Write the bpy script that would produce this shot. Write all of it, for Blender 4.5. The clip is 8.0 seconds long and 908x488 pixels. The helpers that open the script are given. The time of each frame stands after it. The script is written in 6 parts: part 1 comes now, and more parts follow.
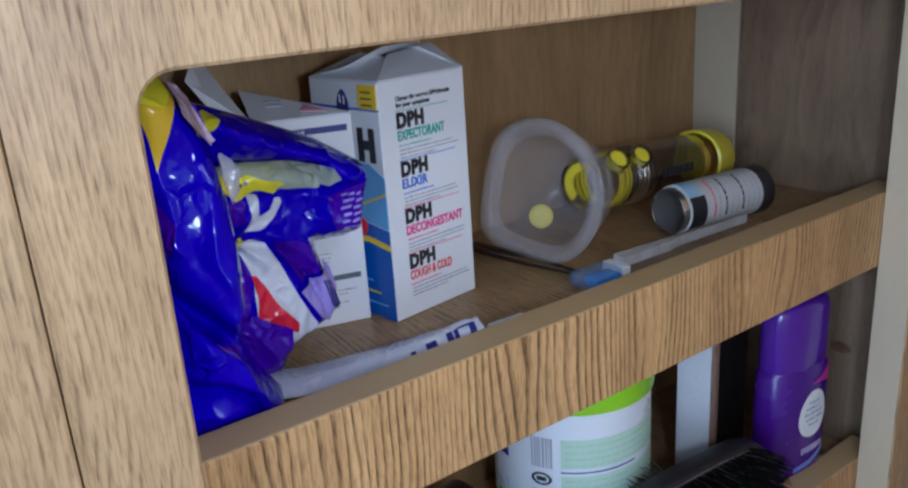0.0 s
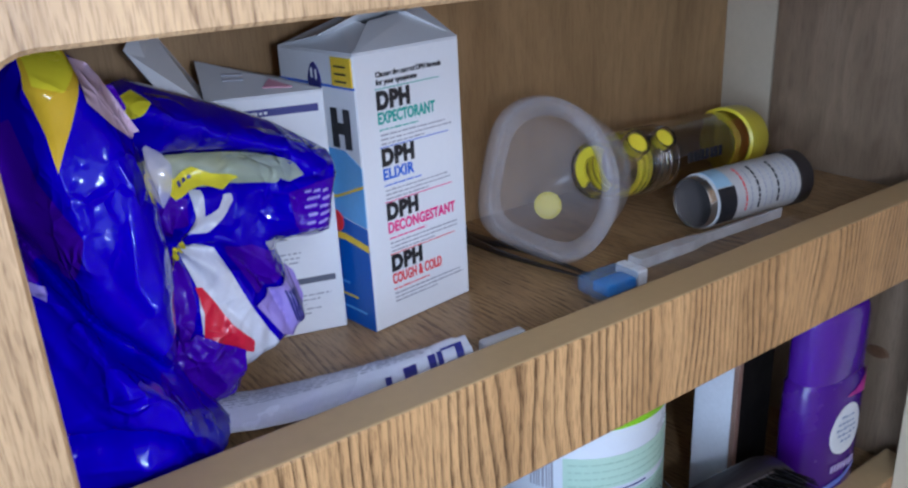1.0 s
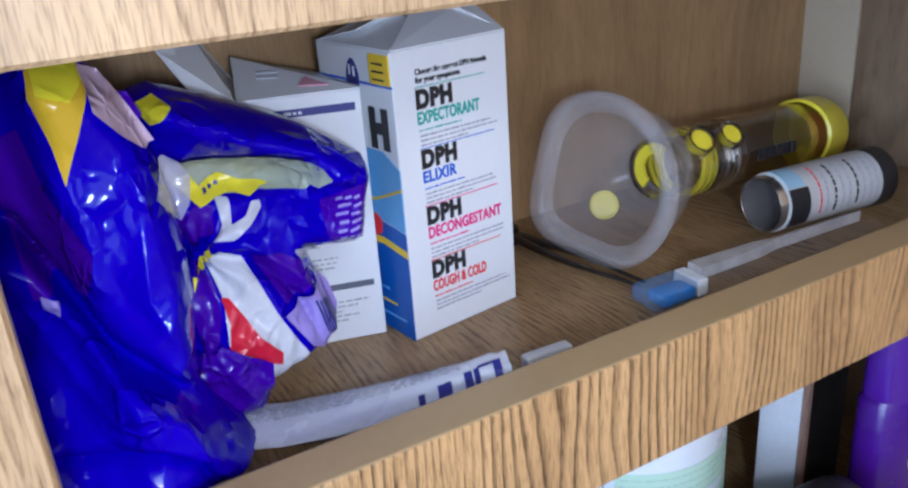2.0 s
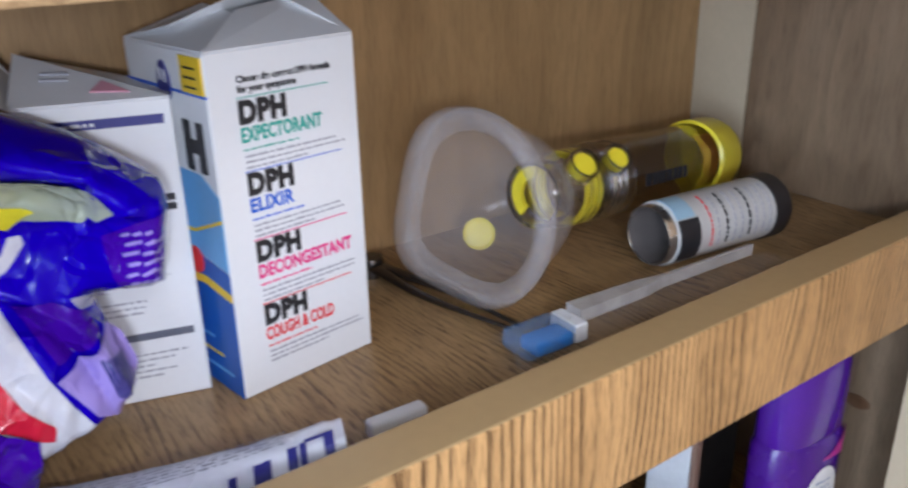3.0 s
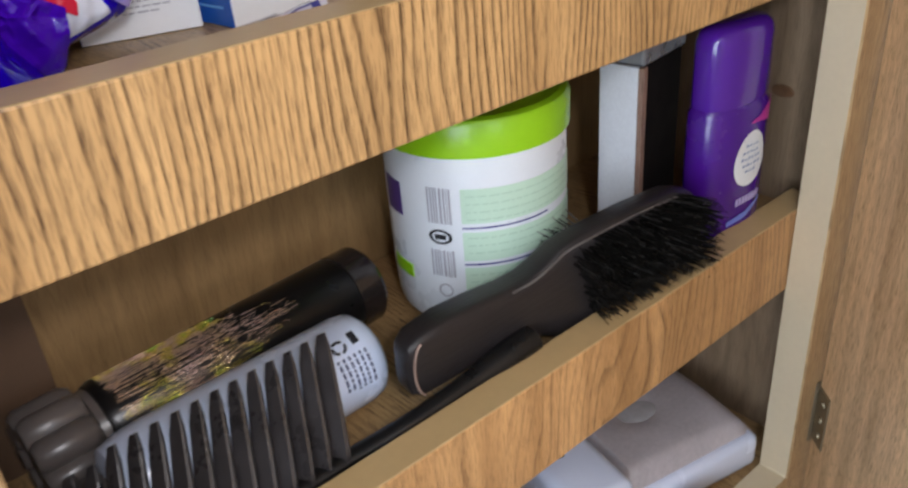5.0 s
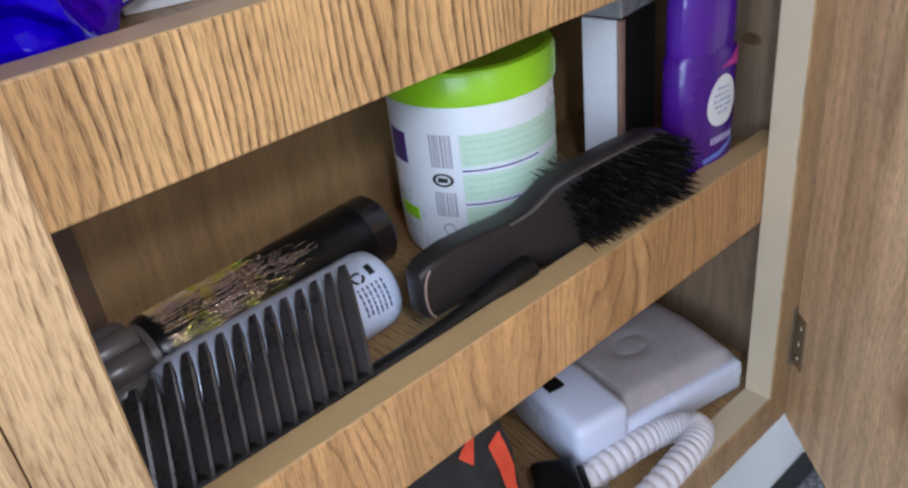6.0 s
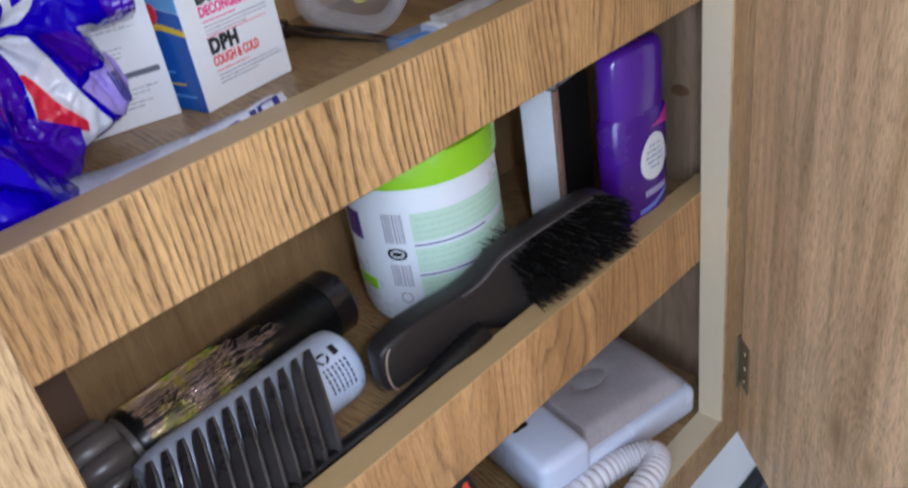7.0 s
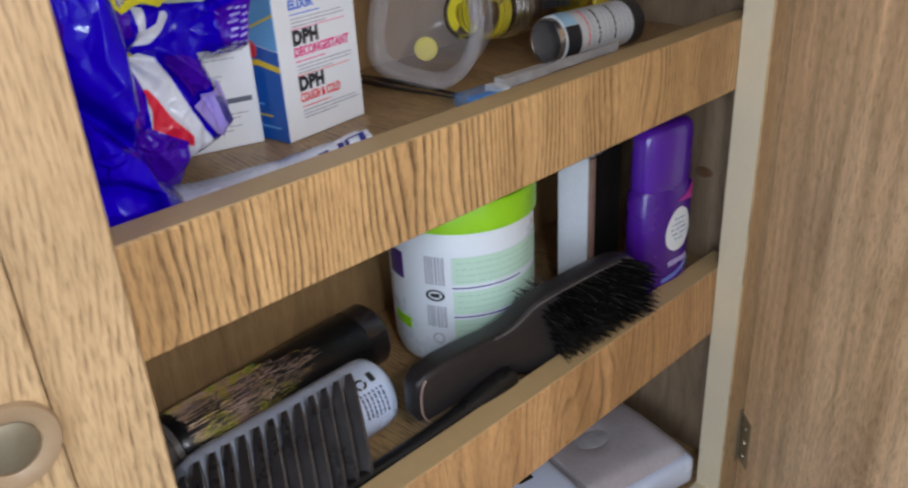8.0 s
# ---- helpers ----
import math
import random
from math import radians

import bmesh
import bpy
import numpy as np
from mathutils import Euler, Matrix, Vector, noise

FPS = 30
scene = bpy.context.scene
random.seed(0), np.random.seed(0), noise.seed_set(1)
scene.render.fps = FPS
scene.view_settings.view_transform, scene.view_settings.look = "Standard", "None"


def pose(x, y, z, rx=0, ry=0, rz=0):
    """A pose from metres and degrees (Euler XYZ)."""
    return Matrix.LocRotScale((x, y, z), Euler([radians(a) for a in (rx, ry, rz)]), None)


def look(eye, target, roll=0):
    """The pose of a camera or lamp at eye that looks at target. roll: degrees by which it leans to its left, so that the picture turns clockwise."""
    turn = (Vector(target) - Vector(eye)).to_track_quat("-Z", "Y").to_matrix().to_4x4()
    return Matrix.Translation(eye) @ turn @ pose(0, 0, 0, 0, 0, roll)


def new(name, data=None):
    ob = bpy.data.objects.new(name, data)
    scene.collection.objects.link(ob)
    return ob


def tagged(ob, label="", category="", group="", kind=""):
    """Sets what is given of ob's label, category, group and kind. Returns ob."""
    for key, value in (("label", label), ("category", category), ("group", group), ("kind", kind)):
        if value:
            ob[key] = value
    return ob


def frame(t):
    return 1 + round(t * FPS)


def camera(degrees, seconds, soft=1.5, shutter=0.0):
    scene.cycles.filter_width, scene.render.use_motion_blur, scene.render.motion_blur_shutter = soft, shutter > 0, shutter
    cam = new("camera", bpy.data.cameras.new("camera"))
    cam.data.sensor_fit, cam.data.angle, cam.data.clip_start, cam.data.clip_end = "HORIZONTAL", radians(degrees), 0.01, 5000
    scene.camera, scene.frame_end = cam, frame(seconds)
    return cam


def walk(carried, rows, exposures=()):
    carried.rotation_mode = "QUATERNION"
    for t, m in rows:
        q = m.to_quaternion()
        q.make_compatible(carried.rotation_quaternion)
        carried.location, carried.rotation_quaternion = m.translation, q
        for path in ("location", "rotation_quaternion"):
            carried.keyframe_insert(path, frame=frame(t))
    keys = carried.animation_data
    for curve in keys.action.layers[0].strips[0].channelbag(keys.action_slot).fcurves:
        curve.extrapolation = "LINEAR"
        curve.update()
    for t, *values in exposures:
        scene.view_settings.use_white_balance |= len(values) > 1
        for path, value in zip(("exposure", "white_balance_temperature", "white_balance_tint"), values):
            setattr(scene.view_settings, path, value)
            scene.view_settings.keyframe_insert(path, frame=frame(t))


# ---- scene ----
LIP = 1.40          # height of the upper shelf lip above the floor, the zero of all heights z below
cam = camera(56.93, 8.0, soft=2.3, shutter=0.4)
PATH = [
    (0, -0.0712, -0.2496, 0.1680, 71.557, 3.562, -37.015),
    (0.5, -0.0518, -0.2181, 0.1656, 68.984, 3.351, -37.688),
    (1, -0.0201, -0.2022, 0.1666, 68.689, 2.822, -35.649),
    (1.2, -0.0133, -0.2027, 0.1621, 67.600, 2.913, -34.504),
    (2.3, 0.0142, -0.1726, 0.1713, 67.622, 3.929, -30.472),
    (2.5, 0.0236, -0.1604, 0.1713, 67.762, 3.503, -31.458),
    (3, 0.0570, -0.1535, 0.1581, 67.853, 1.042, -36.430),
    (3.5, 0.0644, -0.1571, 0.1501, 68.150, 1.246, -39.446),
    (4, 0.0633, -0.1769, 0.1367, 67.573, 2.087, -39.827),
    (4.5, 0.0303, -0.1896, 0.0900, 64.993, 2.396, -40.936),
    (5, -0.0091, -0.2209, 0.0715, 60.346, 4.054, -41.219),
    (5.2, -0.0202, -0.2267, 0.0729, 60.390, 4.929, -41.138),
    (6.3, -0.0535, -0.2807, 0.0815, 57.406, 6.213, -42.752),
    (6.5, -0.0485, -0.2875, 0.1045, 55.986, 5.926, -42.345),
    (7, -0.0414, -0.2805, 0.1349, 58.338, 8.323, -46.328),
    (7.5, -0.0688, -0.2963, 0.1494, 61.860, 4.992, -46.030),
    (8, -0.0966, -0.2839, 0.1419, 63.361, 3.019, -44.386),
]
walk(cam, [(t, pose(x, y, LIP + z, rx, ry, rz)) for t, x, y, z, rx, ry, rz in PATH],
     exposures=[(0.0, -0.80, 5200, 13), (0.5, -0.70, 5150, 13), (1.0, -0.42, 5100, 15), (2.5, -0.10, 5300, 15), (3.0, -0.04, 5750, 15), (3.5, -0.04, 6150, 14),
                (4.0, -0.20, 6300, 15), (4.5, -0.38, 6450, 15), (5.0, -0.25, 6350, 15), (6.5, -0.26, 5550, 15), (7.5, -0.42, 5800, 15), (8.0, -0.48, 6000, 13)])

# ---- light ----
world = bpy.data.worlds.new("sky")
scene.world = world
world.use_nodes = True
wn = world.node_tree
sky = wn.nodes.new("ShaderNodeTexSky")
sky.sky_type = 'NISHITA'
sky.sun_disc = False
sky.sun_elevation, sky.sun_rotation = radians(38), radians(120)
wn.links.new(sky.outputs[0], wn.nodes["Background"].inputs[0])
wn.nodes["Background"].inputs[1].default_value = 0.10


def area_lamp(name, eye, target, sx, sy, watts, colour):
    data = bpy.data.lights.new(name, 'AREA')
    data.shape, data.size, data.size_y, data.energy, data.color = 'RECTANGLE', sx, sy, watts, colour
    ob = new(name, data)
    ob.matrix_world = look(eye, target)
    return ob


# light on the door from the left; its window is assumed, out of view
area_lamp("assumed_side_light", (-0.97, -0.70, 1.60), (0.3, -0.2, 1.35), 0.7, 0.8, 14.0, (0.78, 0.90, 1.0))
# frontal brightening, added as if through an unseen back window
area_lamp("added_back_light", (-0.05, -1.67, 1.62), (0.1, 0.0, 1.40), 0.8, 0.7, 6.0, (0.84, 0.92, 1.0))
# light from above, from a lamp that is assumed and out of view
area_lamp("assumed_ceiling_glow", (-0.10, -1.15, 2.17), (0.0, -0.9, 1.0), 0.34, 0.34, 6.0, (1.0, 0.97, 0.94))
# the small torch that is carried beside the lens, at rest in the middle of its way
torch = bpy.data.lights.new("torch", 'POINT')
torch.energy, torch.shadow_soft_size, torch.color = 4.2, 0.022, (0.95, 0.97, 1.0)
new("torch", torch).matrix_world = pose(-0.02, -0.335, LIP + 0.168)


# ---- materials ----
def nodes_of(name):
    m = bpy.data.materials.new(name)
    m.use_nodes = True
    return m, m.node_tree, m.node_tree.nodes["Principled BSDF"]


def mapped(nt, scale, rot=(0, 0, 0)):
    tc, mp = nt.nodes.new("ShaderNodeTexCoord"), nt.nodes.new("ShaderNodeMapping")
    mp.inputs["Scale"].default_value = scale
    mp.inputs["Rotation"].default_value = rot
    nt.links.new(tc.outputs["Object"], mp.inputs["Vector"])
    return mp.outputs["Vector"]


def noise_tex(nt, vec, scale, detail=3.0, rough=0.5):
    n = nt.nodes.new("ShaderNodeTexNoise")
    n.inputs["Scale"].default_value, n.inputs["Detail"].default_value, n.inputs["Roughness"].default_value = scale, detail, rough
    nt.links.new(vec, n.inputs["Vector"])
    return n.outputs["Fac"]


def ramp(nt, fac, stops):
    r = nt.nodes.new("ShaderNodeValToRGB")
    while len(r.color_ramp.elements) < len(stops):
        r.color_ramp.elements.new(0.5)
    for e, (p, c) in zip(r.color_ramp.elements, stops):
        e.position, e.color = p, (*c, 1) if len(c) == 3 else c
    nt.links.new(fac, r.inputs[0])
    return r.outputs[0]


def mathn(nt, op, a, b=None):
    n = nt.nodes.new("ShaderNodeMath")
    n.operation = op
    for i, v in enumerate((a, b)):
        if v is None:
            continue
        if hasattr(v, "is_output"):
            nt.links.new(v, n.inputs[i])
        else:
            n.inputs[i].default_value = v
    return n.outputs[0]


def mixed(nt, kind, fac, a, b):
    n = nt.nodes.new("ShaderNodeMix")
    n.data_type, n.blend_type = 'RGBA', kind
    for sock, v in ((n.inputs[0], fac), (n.inputs[6], a), (n.inputs[7], b)):
        if hasattr(v, "is_output"):
            nt.links.new(v, sock)
        else:
            sock.default_value = v if isinstance(v, float) else (*v, 1)
    return n.outputs[2]


def bumped(nt, bsdf, height, strength, dist=0.001):
    b = nt.nodes.new("ShaderNodeBump")
    b.inputs["Strength"].default_value, b.inputs["Distance"].default_value = strength, dist
    nt.links.new(height, b.inputs["Height"])
    nt.links.new(b.outputs[0], bsdf.inputs["Normal"])


def oak(name, light, dark, along='z', freq=210.0, warp=7.0, line=0.30, strength=0.8, rough=0.45, pores=0.4, seed=0.0, knots=(), dash=False, bands=0.10):
    """Oak: dark growth lines across the grain, bent by a slow noise into arches, broken here and there, and short pores."""
    m, nt, p = nodes_of(name)
    tc, sep = nt.nodes.new("ShaderNodeTexCoord"), nt.nodes.new("ShaderNodeSeparateXYZ")
    nt.links.new(tc.outputs["Object"], sep.inputs[0])
    X, Y, Z = sep.outputs
    cross = {'z': (X, Y), 'y': (X, Z), 'x': (Y, Z)}[along]
    u = mathn(nt, 'ADD', cross[0], mathn(nt, 'MULTIPLY', cross[1], 0.61))
    u = mathn(nt, 'ADD', mathn(nt, 'MULTIPLY', u, freq), seed)
    lay = lambda wide, long: {'z': (wide, wide, long), 'y': (wide, long, wide), 'x': (long, wide, wide)}[along]
    slow = noise_tex(nt, mapped(nt, lay(11.0, 3.2)), 1.0, 2.0, 0.45)
    wob = noise_tex(nt, mapped(nt, lay(120.0, 22.0)), 1.0, 2.0, 0.6)
    u = mathn(nt, 'ADD', u, mathn(nt, 'MULTIPLY', slow, warp * 2.2))
    u = mathn(nt, 'ADD', u, mathn(nt, 'MULTIPLY', wob, 0.55))
    dark_knot = None
    for kx, ky, kz, size in knots:
        far = nt.nodes.new("ShaderNodeVectorMath")
        far.operation = 'DISTANCE'
        flat = nt.nodes.new("ShaderNodeMapping")
        flat.inputs["Scale"].default_value = (1.0, 0.0, 0.55)
        nt.links.new(tc.outputs["Object"], flat.inputs["Vector"])
        nt.links.new(flat.outputs[0], far.inputs[0])
        far.inputs[1].default_value = (kx, 0.0, kz * 0.55)
        near = ramp(nt, mathn(nt, 'DIVIDE', far.outputs["Value"], size * 3.0), [(0.0, (1,) * 3), (1.0, (0,) * 3)])
        u = mathn(nt, 'ADD', u, mathn(nt, 'MULTIPLY', near, 7.0))
        core = ramp(nt, mathn(nt, 'DIVIDE', far.outputs["Value"], size), [(0.15, (0.8,) * 3), (0.7, (0.35,) * 3), (1.0, (0,) * 3)])
        dark_knot = core if dark_knot is None else mathn(nt, 'MAXIMUM', dark_knot, core)
    cut = mathn(nt, 'FRACT', u)
    ring = ramp(nt, cut, [(0.0, (0.0,) * 3), (line * 0.45, (1,) * 3), (line * 0.75, (0.75,) * 3), (min(0.97, line * 1.9), (0,) * 3)])
    broken = ramp(nt, noise_tex(nt, mapped(nt, lay(60.0, 11.0)), 1.0, 3.0, 0.6), [(0.34, (0.25,) * 3), (0.60, (1,) * 3)])
    if dash:
        short = ramp(nt, noise_tex(nt, mapped(nt, lay(260.0, 62.0)), 1.0, 2.0, 0.55), [(0.42, (0.08,) * 3), (0.55, (1,) * 3)])
        broken = mathn(nt, 'MULTIPLY', broken, short)
    ring = mathn(nt, 'MULTIPLY', ring, broken)
    pore = ramp(nt, noise_tex(nt, mapped(nt, lay(1300.0, 95.0)), 1.0, 2.0, 0.6), [(0.50, (0,) * 3), (0.60, (1,) * 3)])
    stain = ramp(nt, noise_tex(nt, mapped(nt, (14, 14, 9)), 1.0, 4.0, 0.6), [(0.3, (0.84, 0.83, 0.82)), (0.7, (1.08, 1.07, 1.06))])
    fac = mathn(nt, 'MINIMUM', mathn(nt, 'ADD', mathn(nt, 'MULTIPLY', ring, strength), mathn(nt, 'MULTIPLY', pore, pores)), 1.0)
    if dark_knot is not None:
        fac = mathn(nt, 'MAXIMUM', fac, dark_knot)
    streak = ramp(nt, noise_tex(nt, mapped(nt, lay(48.0, 2.4)), 1.0, 4.0, 0.65), [(0.34, (1 - 1.7 * bands, 1 - 2.0 * bands, 1 - 2.3 * bands)), (0.64, (1 + 0.6 * bands,) * 3)])
    col = mixed(nt, 'MULTIPLY', 1.0, mixed(nt, 'MULTIPLY', 1.0, mixed(nt, 'MIX', fac, light, dark), stain), streak)
    nt.links.new(col, p.inputs["Base Color"])
    p.inputs["Roughness"].default_value = rough
    p.inputs["Specular IOR Level"].default_value = 0.35
    bumped(nt, p, mathn(nt, 'MULTIPLY', fac, -1.0), 0.25, 0.0005)
    return m


def paint(name, colour, rough=0.5, metal=0.0, mottled=0.10, grain=60.0, bump=0.0, coat=0.0, spec=0.5, sheen=0.0):
    """A plain coloured surface with faint blotches, fine grain and uneven gloss."""
    m, nt, p = nodes_of(name)
    big = noise_tex(nt, mapped(nt, (grain * 0.3,) * 3), 1.0, 4.0, 0.6)
    fine = noise_tex(nt, mapped(nt, (grain * 8,) * 3), 1.0, 2.0, 0.5)
    s = mathn(nt, 'ADD', mathn(nt, 'MULTIPLY', big, 0.7), mathn(nt, 'MULTIPLY', fine, 0.3))
    lo, hi = tuple(c * (1 - mottled) for c in colour), tuple(min(1, c * (1 + mottled)) for c in colour)
    nt.links.new(ramp(nt, s, [(0.3, lo), (0.7, hi)]), p.inputs["Base Color"])
    g = ramp(nt, big, [(0.3, (max(0.03, rough * 0.8),) * 3), (0.7, (min(1, rough * 1.2),) * 3)])
    nt.links.new(g, p.inputs["Roughness"])
    p.inputs["Metallic"].default_value = metal
    p.inputs["Coat Weight"].default_value = coat
    p.inputs["Specular IOR Level"].default_value = spec
    if bump:
        bumped(nt, p, s, bump)
    return m


def clear(name, colour, rough=0.12, weight=0.9, ior=1.3, alpha=1.0):
    m, nt, p = nodes_of(name)
    haze = noise_tex(nt, mapped(nt, (40,) * 3), 1.0, 3.0, 0.6)
    nt.links.new(ramp(nt, haze, [(0.3, (rough * 0.7,) * 3), (0.7, (min(1, rough * 1.4),) * 3)]), p.inputs["Roughness"])
    p.inputs["Base Color"].default_value = (*colour, 1)
    p.inputs["Transmission Weight"].default_value = weight
    p.inputs["IOR"].default_value = ior
    p.inputs["Alpha"].default_value = alpha
    return m


OAK_FACE = oak("oak_face_frame", (0.53, 0.360, 0.185), (0.175, 0.098, 0.044), 'z', 300, 9, 0.36, 0.72, 0.45, 0.34, dash=True)
OAK_LIP = oak("oak_lip", (0.58, 0.355, 0.150), (0.125, 0.066, 0.027), 'z', 205, 8.5, 0.30, 0.92, 0.42, 0.36, 3.1)
OAK_LOW = oak("oak_lower_lip", (0.60, 0.345, 0.145), (0.15, 0.068, 0.026), 'z', 120, 8, 0.20, 0.60, 0.42, 0.36, 7.3, bands=0.17)
OAK_SHELF = oak("oak_shelf", (0.42, 0.272, 0.125), (0.115, 0.062, 0.026), 'y', 270, 9, 0.34, 0.92, 0.36, 0.45, dash=True)
OAK_DOOR = oak("oak_door", (0.86, 0.610, 0.360), (0.38, 0.225, 0.105), 'z', 46, 2.2, 0.60, 0.30, 0.45, 0.62, 2.2,
               knots=((0.164, 0.0, -0.330, 0.018), (0.206, 0.0, -0.322, 0.011), (0.30, 0.0, -0.1, 0.02), (0.38, 0.0, 0.15, 0.018)), bands=0.20)
OAK_PLAIN = oak("oak_plain", (0.50, 0.345, 0.20), (0.27, 0.165, 0.088), 'z', 70, 8, 0.30, 0.45, 0.5, 0.45, 2.2)
BACK_WOOD = oak("back_panel_wood", (0.43, 0.272, 0.122), (0.27, 0.165, 0.070), 'z', 60, 4, 0.5, 0.35, 0.55, 0.35, 5.0)
SIDE_WOOD = oak("side_panel_wood", (0.285, 0.205, 0.132), (0.165, 0.112, 0.068), 'z', 24, 7, 0.6, 0.55, 0.40, 0.30, 9.0)
# dark brown holds the left panel's shade; it also colours the peg hole
DARK_SHADE_WOOD = oak("dark_shade_wood", (0.17, 0.092, 0.048), (0.10, 0.050, 0.024), 'z', 60, 5, 0.4, 0.5, 0.5, 0.3, 4.0)
CREAM_EDGE = paint("cream_edge", (0.60, 0.50, 0.34), 0.5, mottled=0.06, grain=30)
TAN_EDGE = paint("tan_edge_banding", (0.44, 0.300, 0.140), 0.42, mottled=0.07, grain=25)
BATTEN = paint("pale_batten", (0.52, 0.44, 0.31), 0.6, mottled=0.08, grain=30)
WALL_WHITE = paint("white_wall", (0.78, 0.78, 0.76), 0.6, mottled=0.03, grain=8, bump=0.05)
CARD = paint("white_card", (0.77, 0.78, 0.79), 0.42, mottled=0.03, grain=40)
CARD_GREY = paint("inside_card", (0.58, 0.55, 0.50), 0.7, mottled=0.06, grain=60)
BLACK_INK = paint("black_ink", (0.015, 0.015, 0.018), 0.5)
GREY_INK = paint("grey_ink", (0.38, 0.38, 0.42), 0.5)
NAVY_INK = paint("navy_ink", (0.03, 0.03, 0.20), 0.45)
TEAL_INK = paint("teal_ink", (0.03, 0.38, 0.30), 0.45)
BLUE_INK = paint("blue_ink", (0.02, 0.12, 0.62), 0.45)
PINK_INK = paint("magenta_ink", (0.75, 0.02, 0.22), 0.45)
RED_INK = paint("red_ink", (0.72, 0.03, 0.04), 0.45)
YELLOW_INK = paint("yellow_ink", (0.85, 0.58, 0.02), 0.45)
SKY_INK = paint("sky_blue_ink", (0.16, 0.42, 0.75), 0.45)
DEEP_BLUE = paint("deep_blue_ink", (0.006, 0.095, 0.43), 0.42)


# ---- building helpers ----
def part(name, bm, material, parent, label="", smooth=None):
    """Links a bmesh as one mesh object under a thing or a part."""
    me = bpy.data.meshes.new(name)
    bmesh.ops.recalc_face_normals(bm, faces=bm.faces)
    bm.to_mesh(me)
    bm.free()
    for m in (material if isinstance(material, (list, tuple)) else (material,)):
        me.materials.append(m)
    if smooth is not None:
        me.shade_smooth()
        me.set_sharp_from_angle(angle=radians(smooth))
    ob = new(name, me)
    ob.parent = parent
    return tagged(ob, label) if label else ob


def thing(name, label, category, m, group="", kind=""):
    ob = new(name)
    ob.empty_display_size = 0.02
    ob.matrix_world = m
    return tagged(ob, label, category, group, kind)


def block(x0, x1, y0, y1, z0, z1, bevel=0.0, seg=2, bm=None):
    made = bm or bmesh.new()
    m = Matrix.LocRotScale(((x0 + x1) / 2, (y0 + y1) / 2, (z0 + z1) / 2), None, (x1 - x0, y1 - y0, z1 - z0))
    r = bmesh.ops.create_cube(made, size=1, matrix=m)
    if bevel:
        edges = list({e for v in r["verts"] for e in v.link_edges})
        bmesh.ops.bevel(made, geom=edges, offset=bevel, segments=seg, affect='EDGES', profile=0.5)
    return made


def slab(name, x0, x1, y0, y1, z0, z1, material, label, category, bevel=0.0):
    """A piece of the setting: a solid box at its place."""
    ob = part(name, block(x0, x1, y0, y1, z0, z1, bevel), material, None)
    return tagged(ob, label, category, kind="structure")


def lathe(profile, seg=40, m=Matrix(), bm=None):
    """A turned solid round z from (radius, height) pairs, through the matrix m."""
    made = bm or bmesh.new()
    rings = []
    for r, z in profile:
        if r < 1e-6:
            rings.append([made.verts.new(m @ Vector((0, 0, z)))])
        else:
            rings.append([made.verts.new(m @ Vector((r * math.cos(2 * math.pi * k / seg), r * math.sin(2 * math.pi * k / seg), z))) for k in range(seg)])
    for a, b in zip(rings, rings[1:]):
        for k in range(seg):
            j = (k + 1) % seg
            q = [a[k % len(a)], a[j % len(a)], b[j % len(b)], b[k % len(b)]]
            q = list(dict.fromkeys(q))
            if len(q) > 2:
                made.faces.new(q)
    return made


def along(a, b):
    """The matrix that lays the z axis of a turned solid from a to b."""
    d = Vector(b) - Vector(a)
    return Matrix.Translation(a) @ d.to_track_quat('Z', 'Y').to_matrix().to_4x4()


def swept(points, radius, seg=10, bm=None, flat=1.0):
    """A round bar through points; radius may be a function of the way along, 0 to 1."""
    made = bm or bmesh.new()
    pts = [Vector(p) for p in points]
    rings = []
    n = len(pts)
    side = None
    for i, p in enumerate(pts):
        d = (pts[min(i + 1, n - 1)] - pts[max(i - 1, 0)]).normalized()
        if side is None:
            side = d.cross(Vector((0, 0, 1)))
            side = side.normalized() if side.length > 0.1 else Vector((1, 0, 0))
        side = (side - d * side.dot(d)).normalized()
        up = side.cross(d)
        r = radius(i / (n - 1)) if callable(radius) else radius
        rings.append([made.verts.new(p + side * (r * math.cos(2 * math.pi * k / seg)) + up * (r * flat * math.sin(2 * math.pi * k / seg))) for k in range(seg)])
    for a, b in zip(rings, rings[1:]):
        for k in range(seg):
            j = (k + 1) % seg
            made.faces.new((a[k], a[j], b[j], b[k]))
    made.faces.new(rings[0][::-1])
    made.faces.new(rings[-1])
    return made


def smooth_line(points, n=40):
    """Points on a smooth curve through the given ones."""
    P = [Vector(p) for p in points]
    P = [P[0] * 2 - P[1]] + P + [P[-1] * 2 - P[-2]]
    out = []
    for i in range(1, len(P) - 2):
        a, b, c, d = P[i - 1:i + 3]
        for k in range(n):
            t = k / n
            out.append(0.5 * ((2 * b) + (c - a) * t + (2 * a - 5 * b + 4 * c - d) * t * t + (3 * b - a - 3 * c + d) * t ** 3))
    return out + [P[-2]]


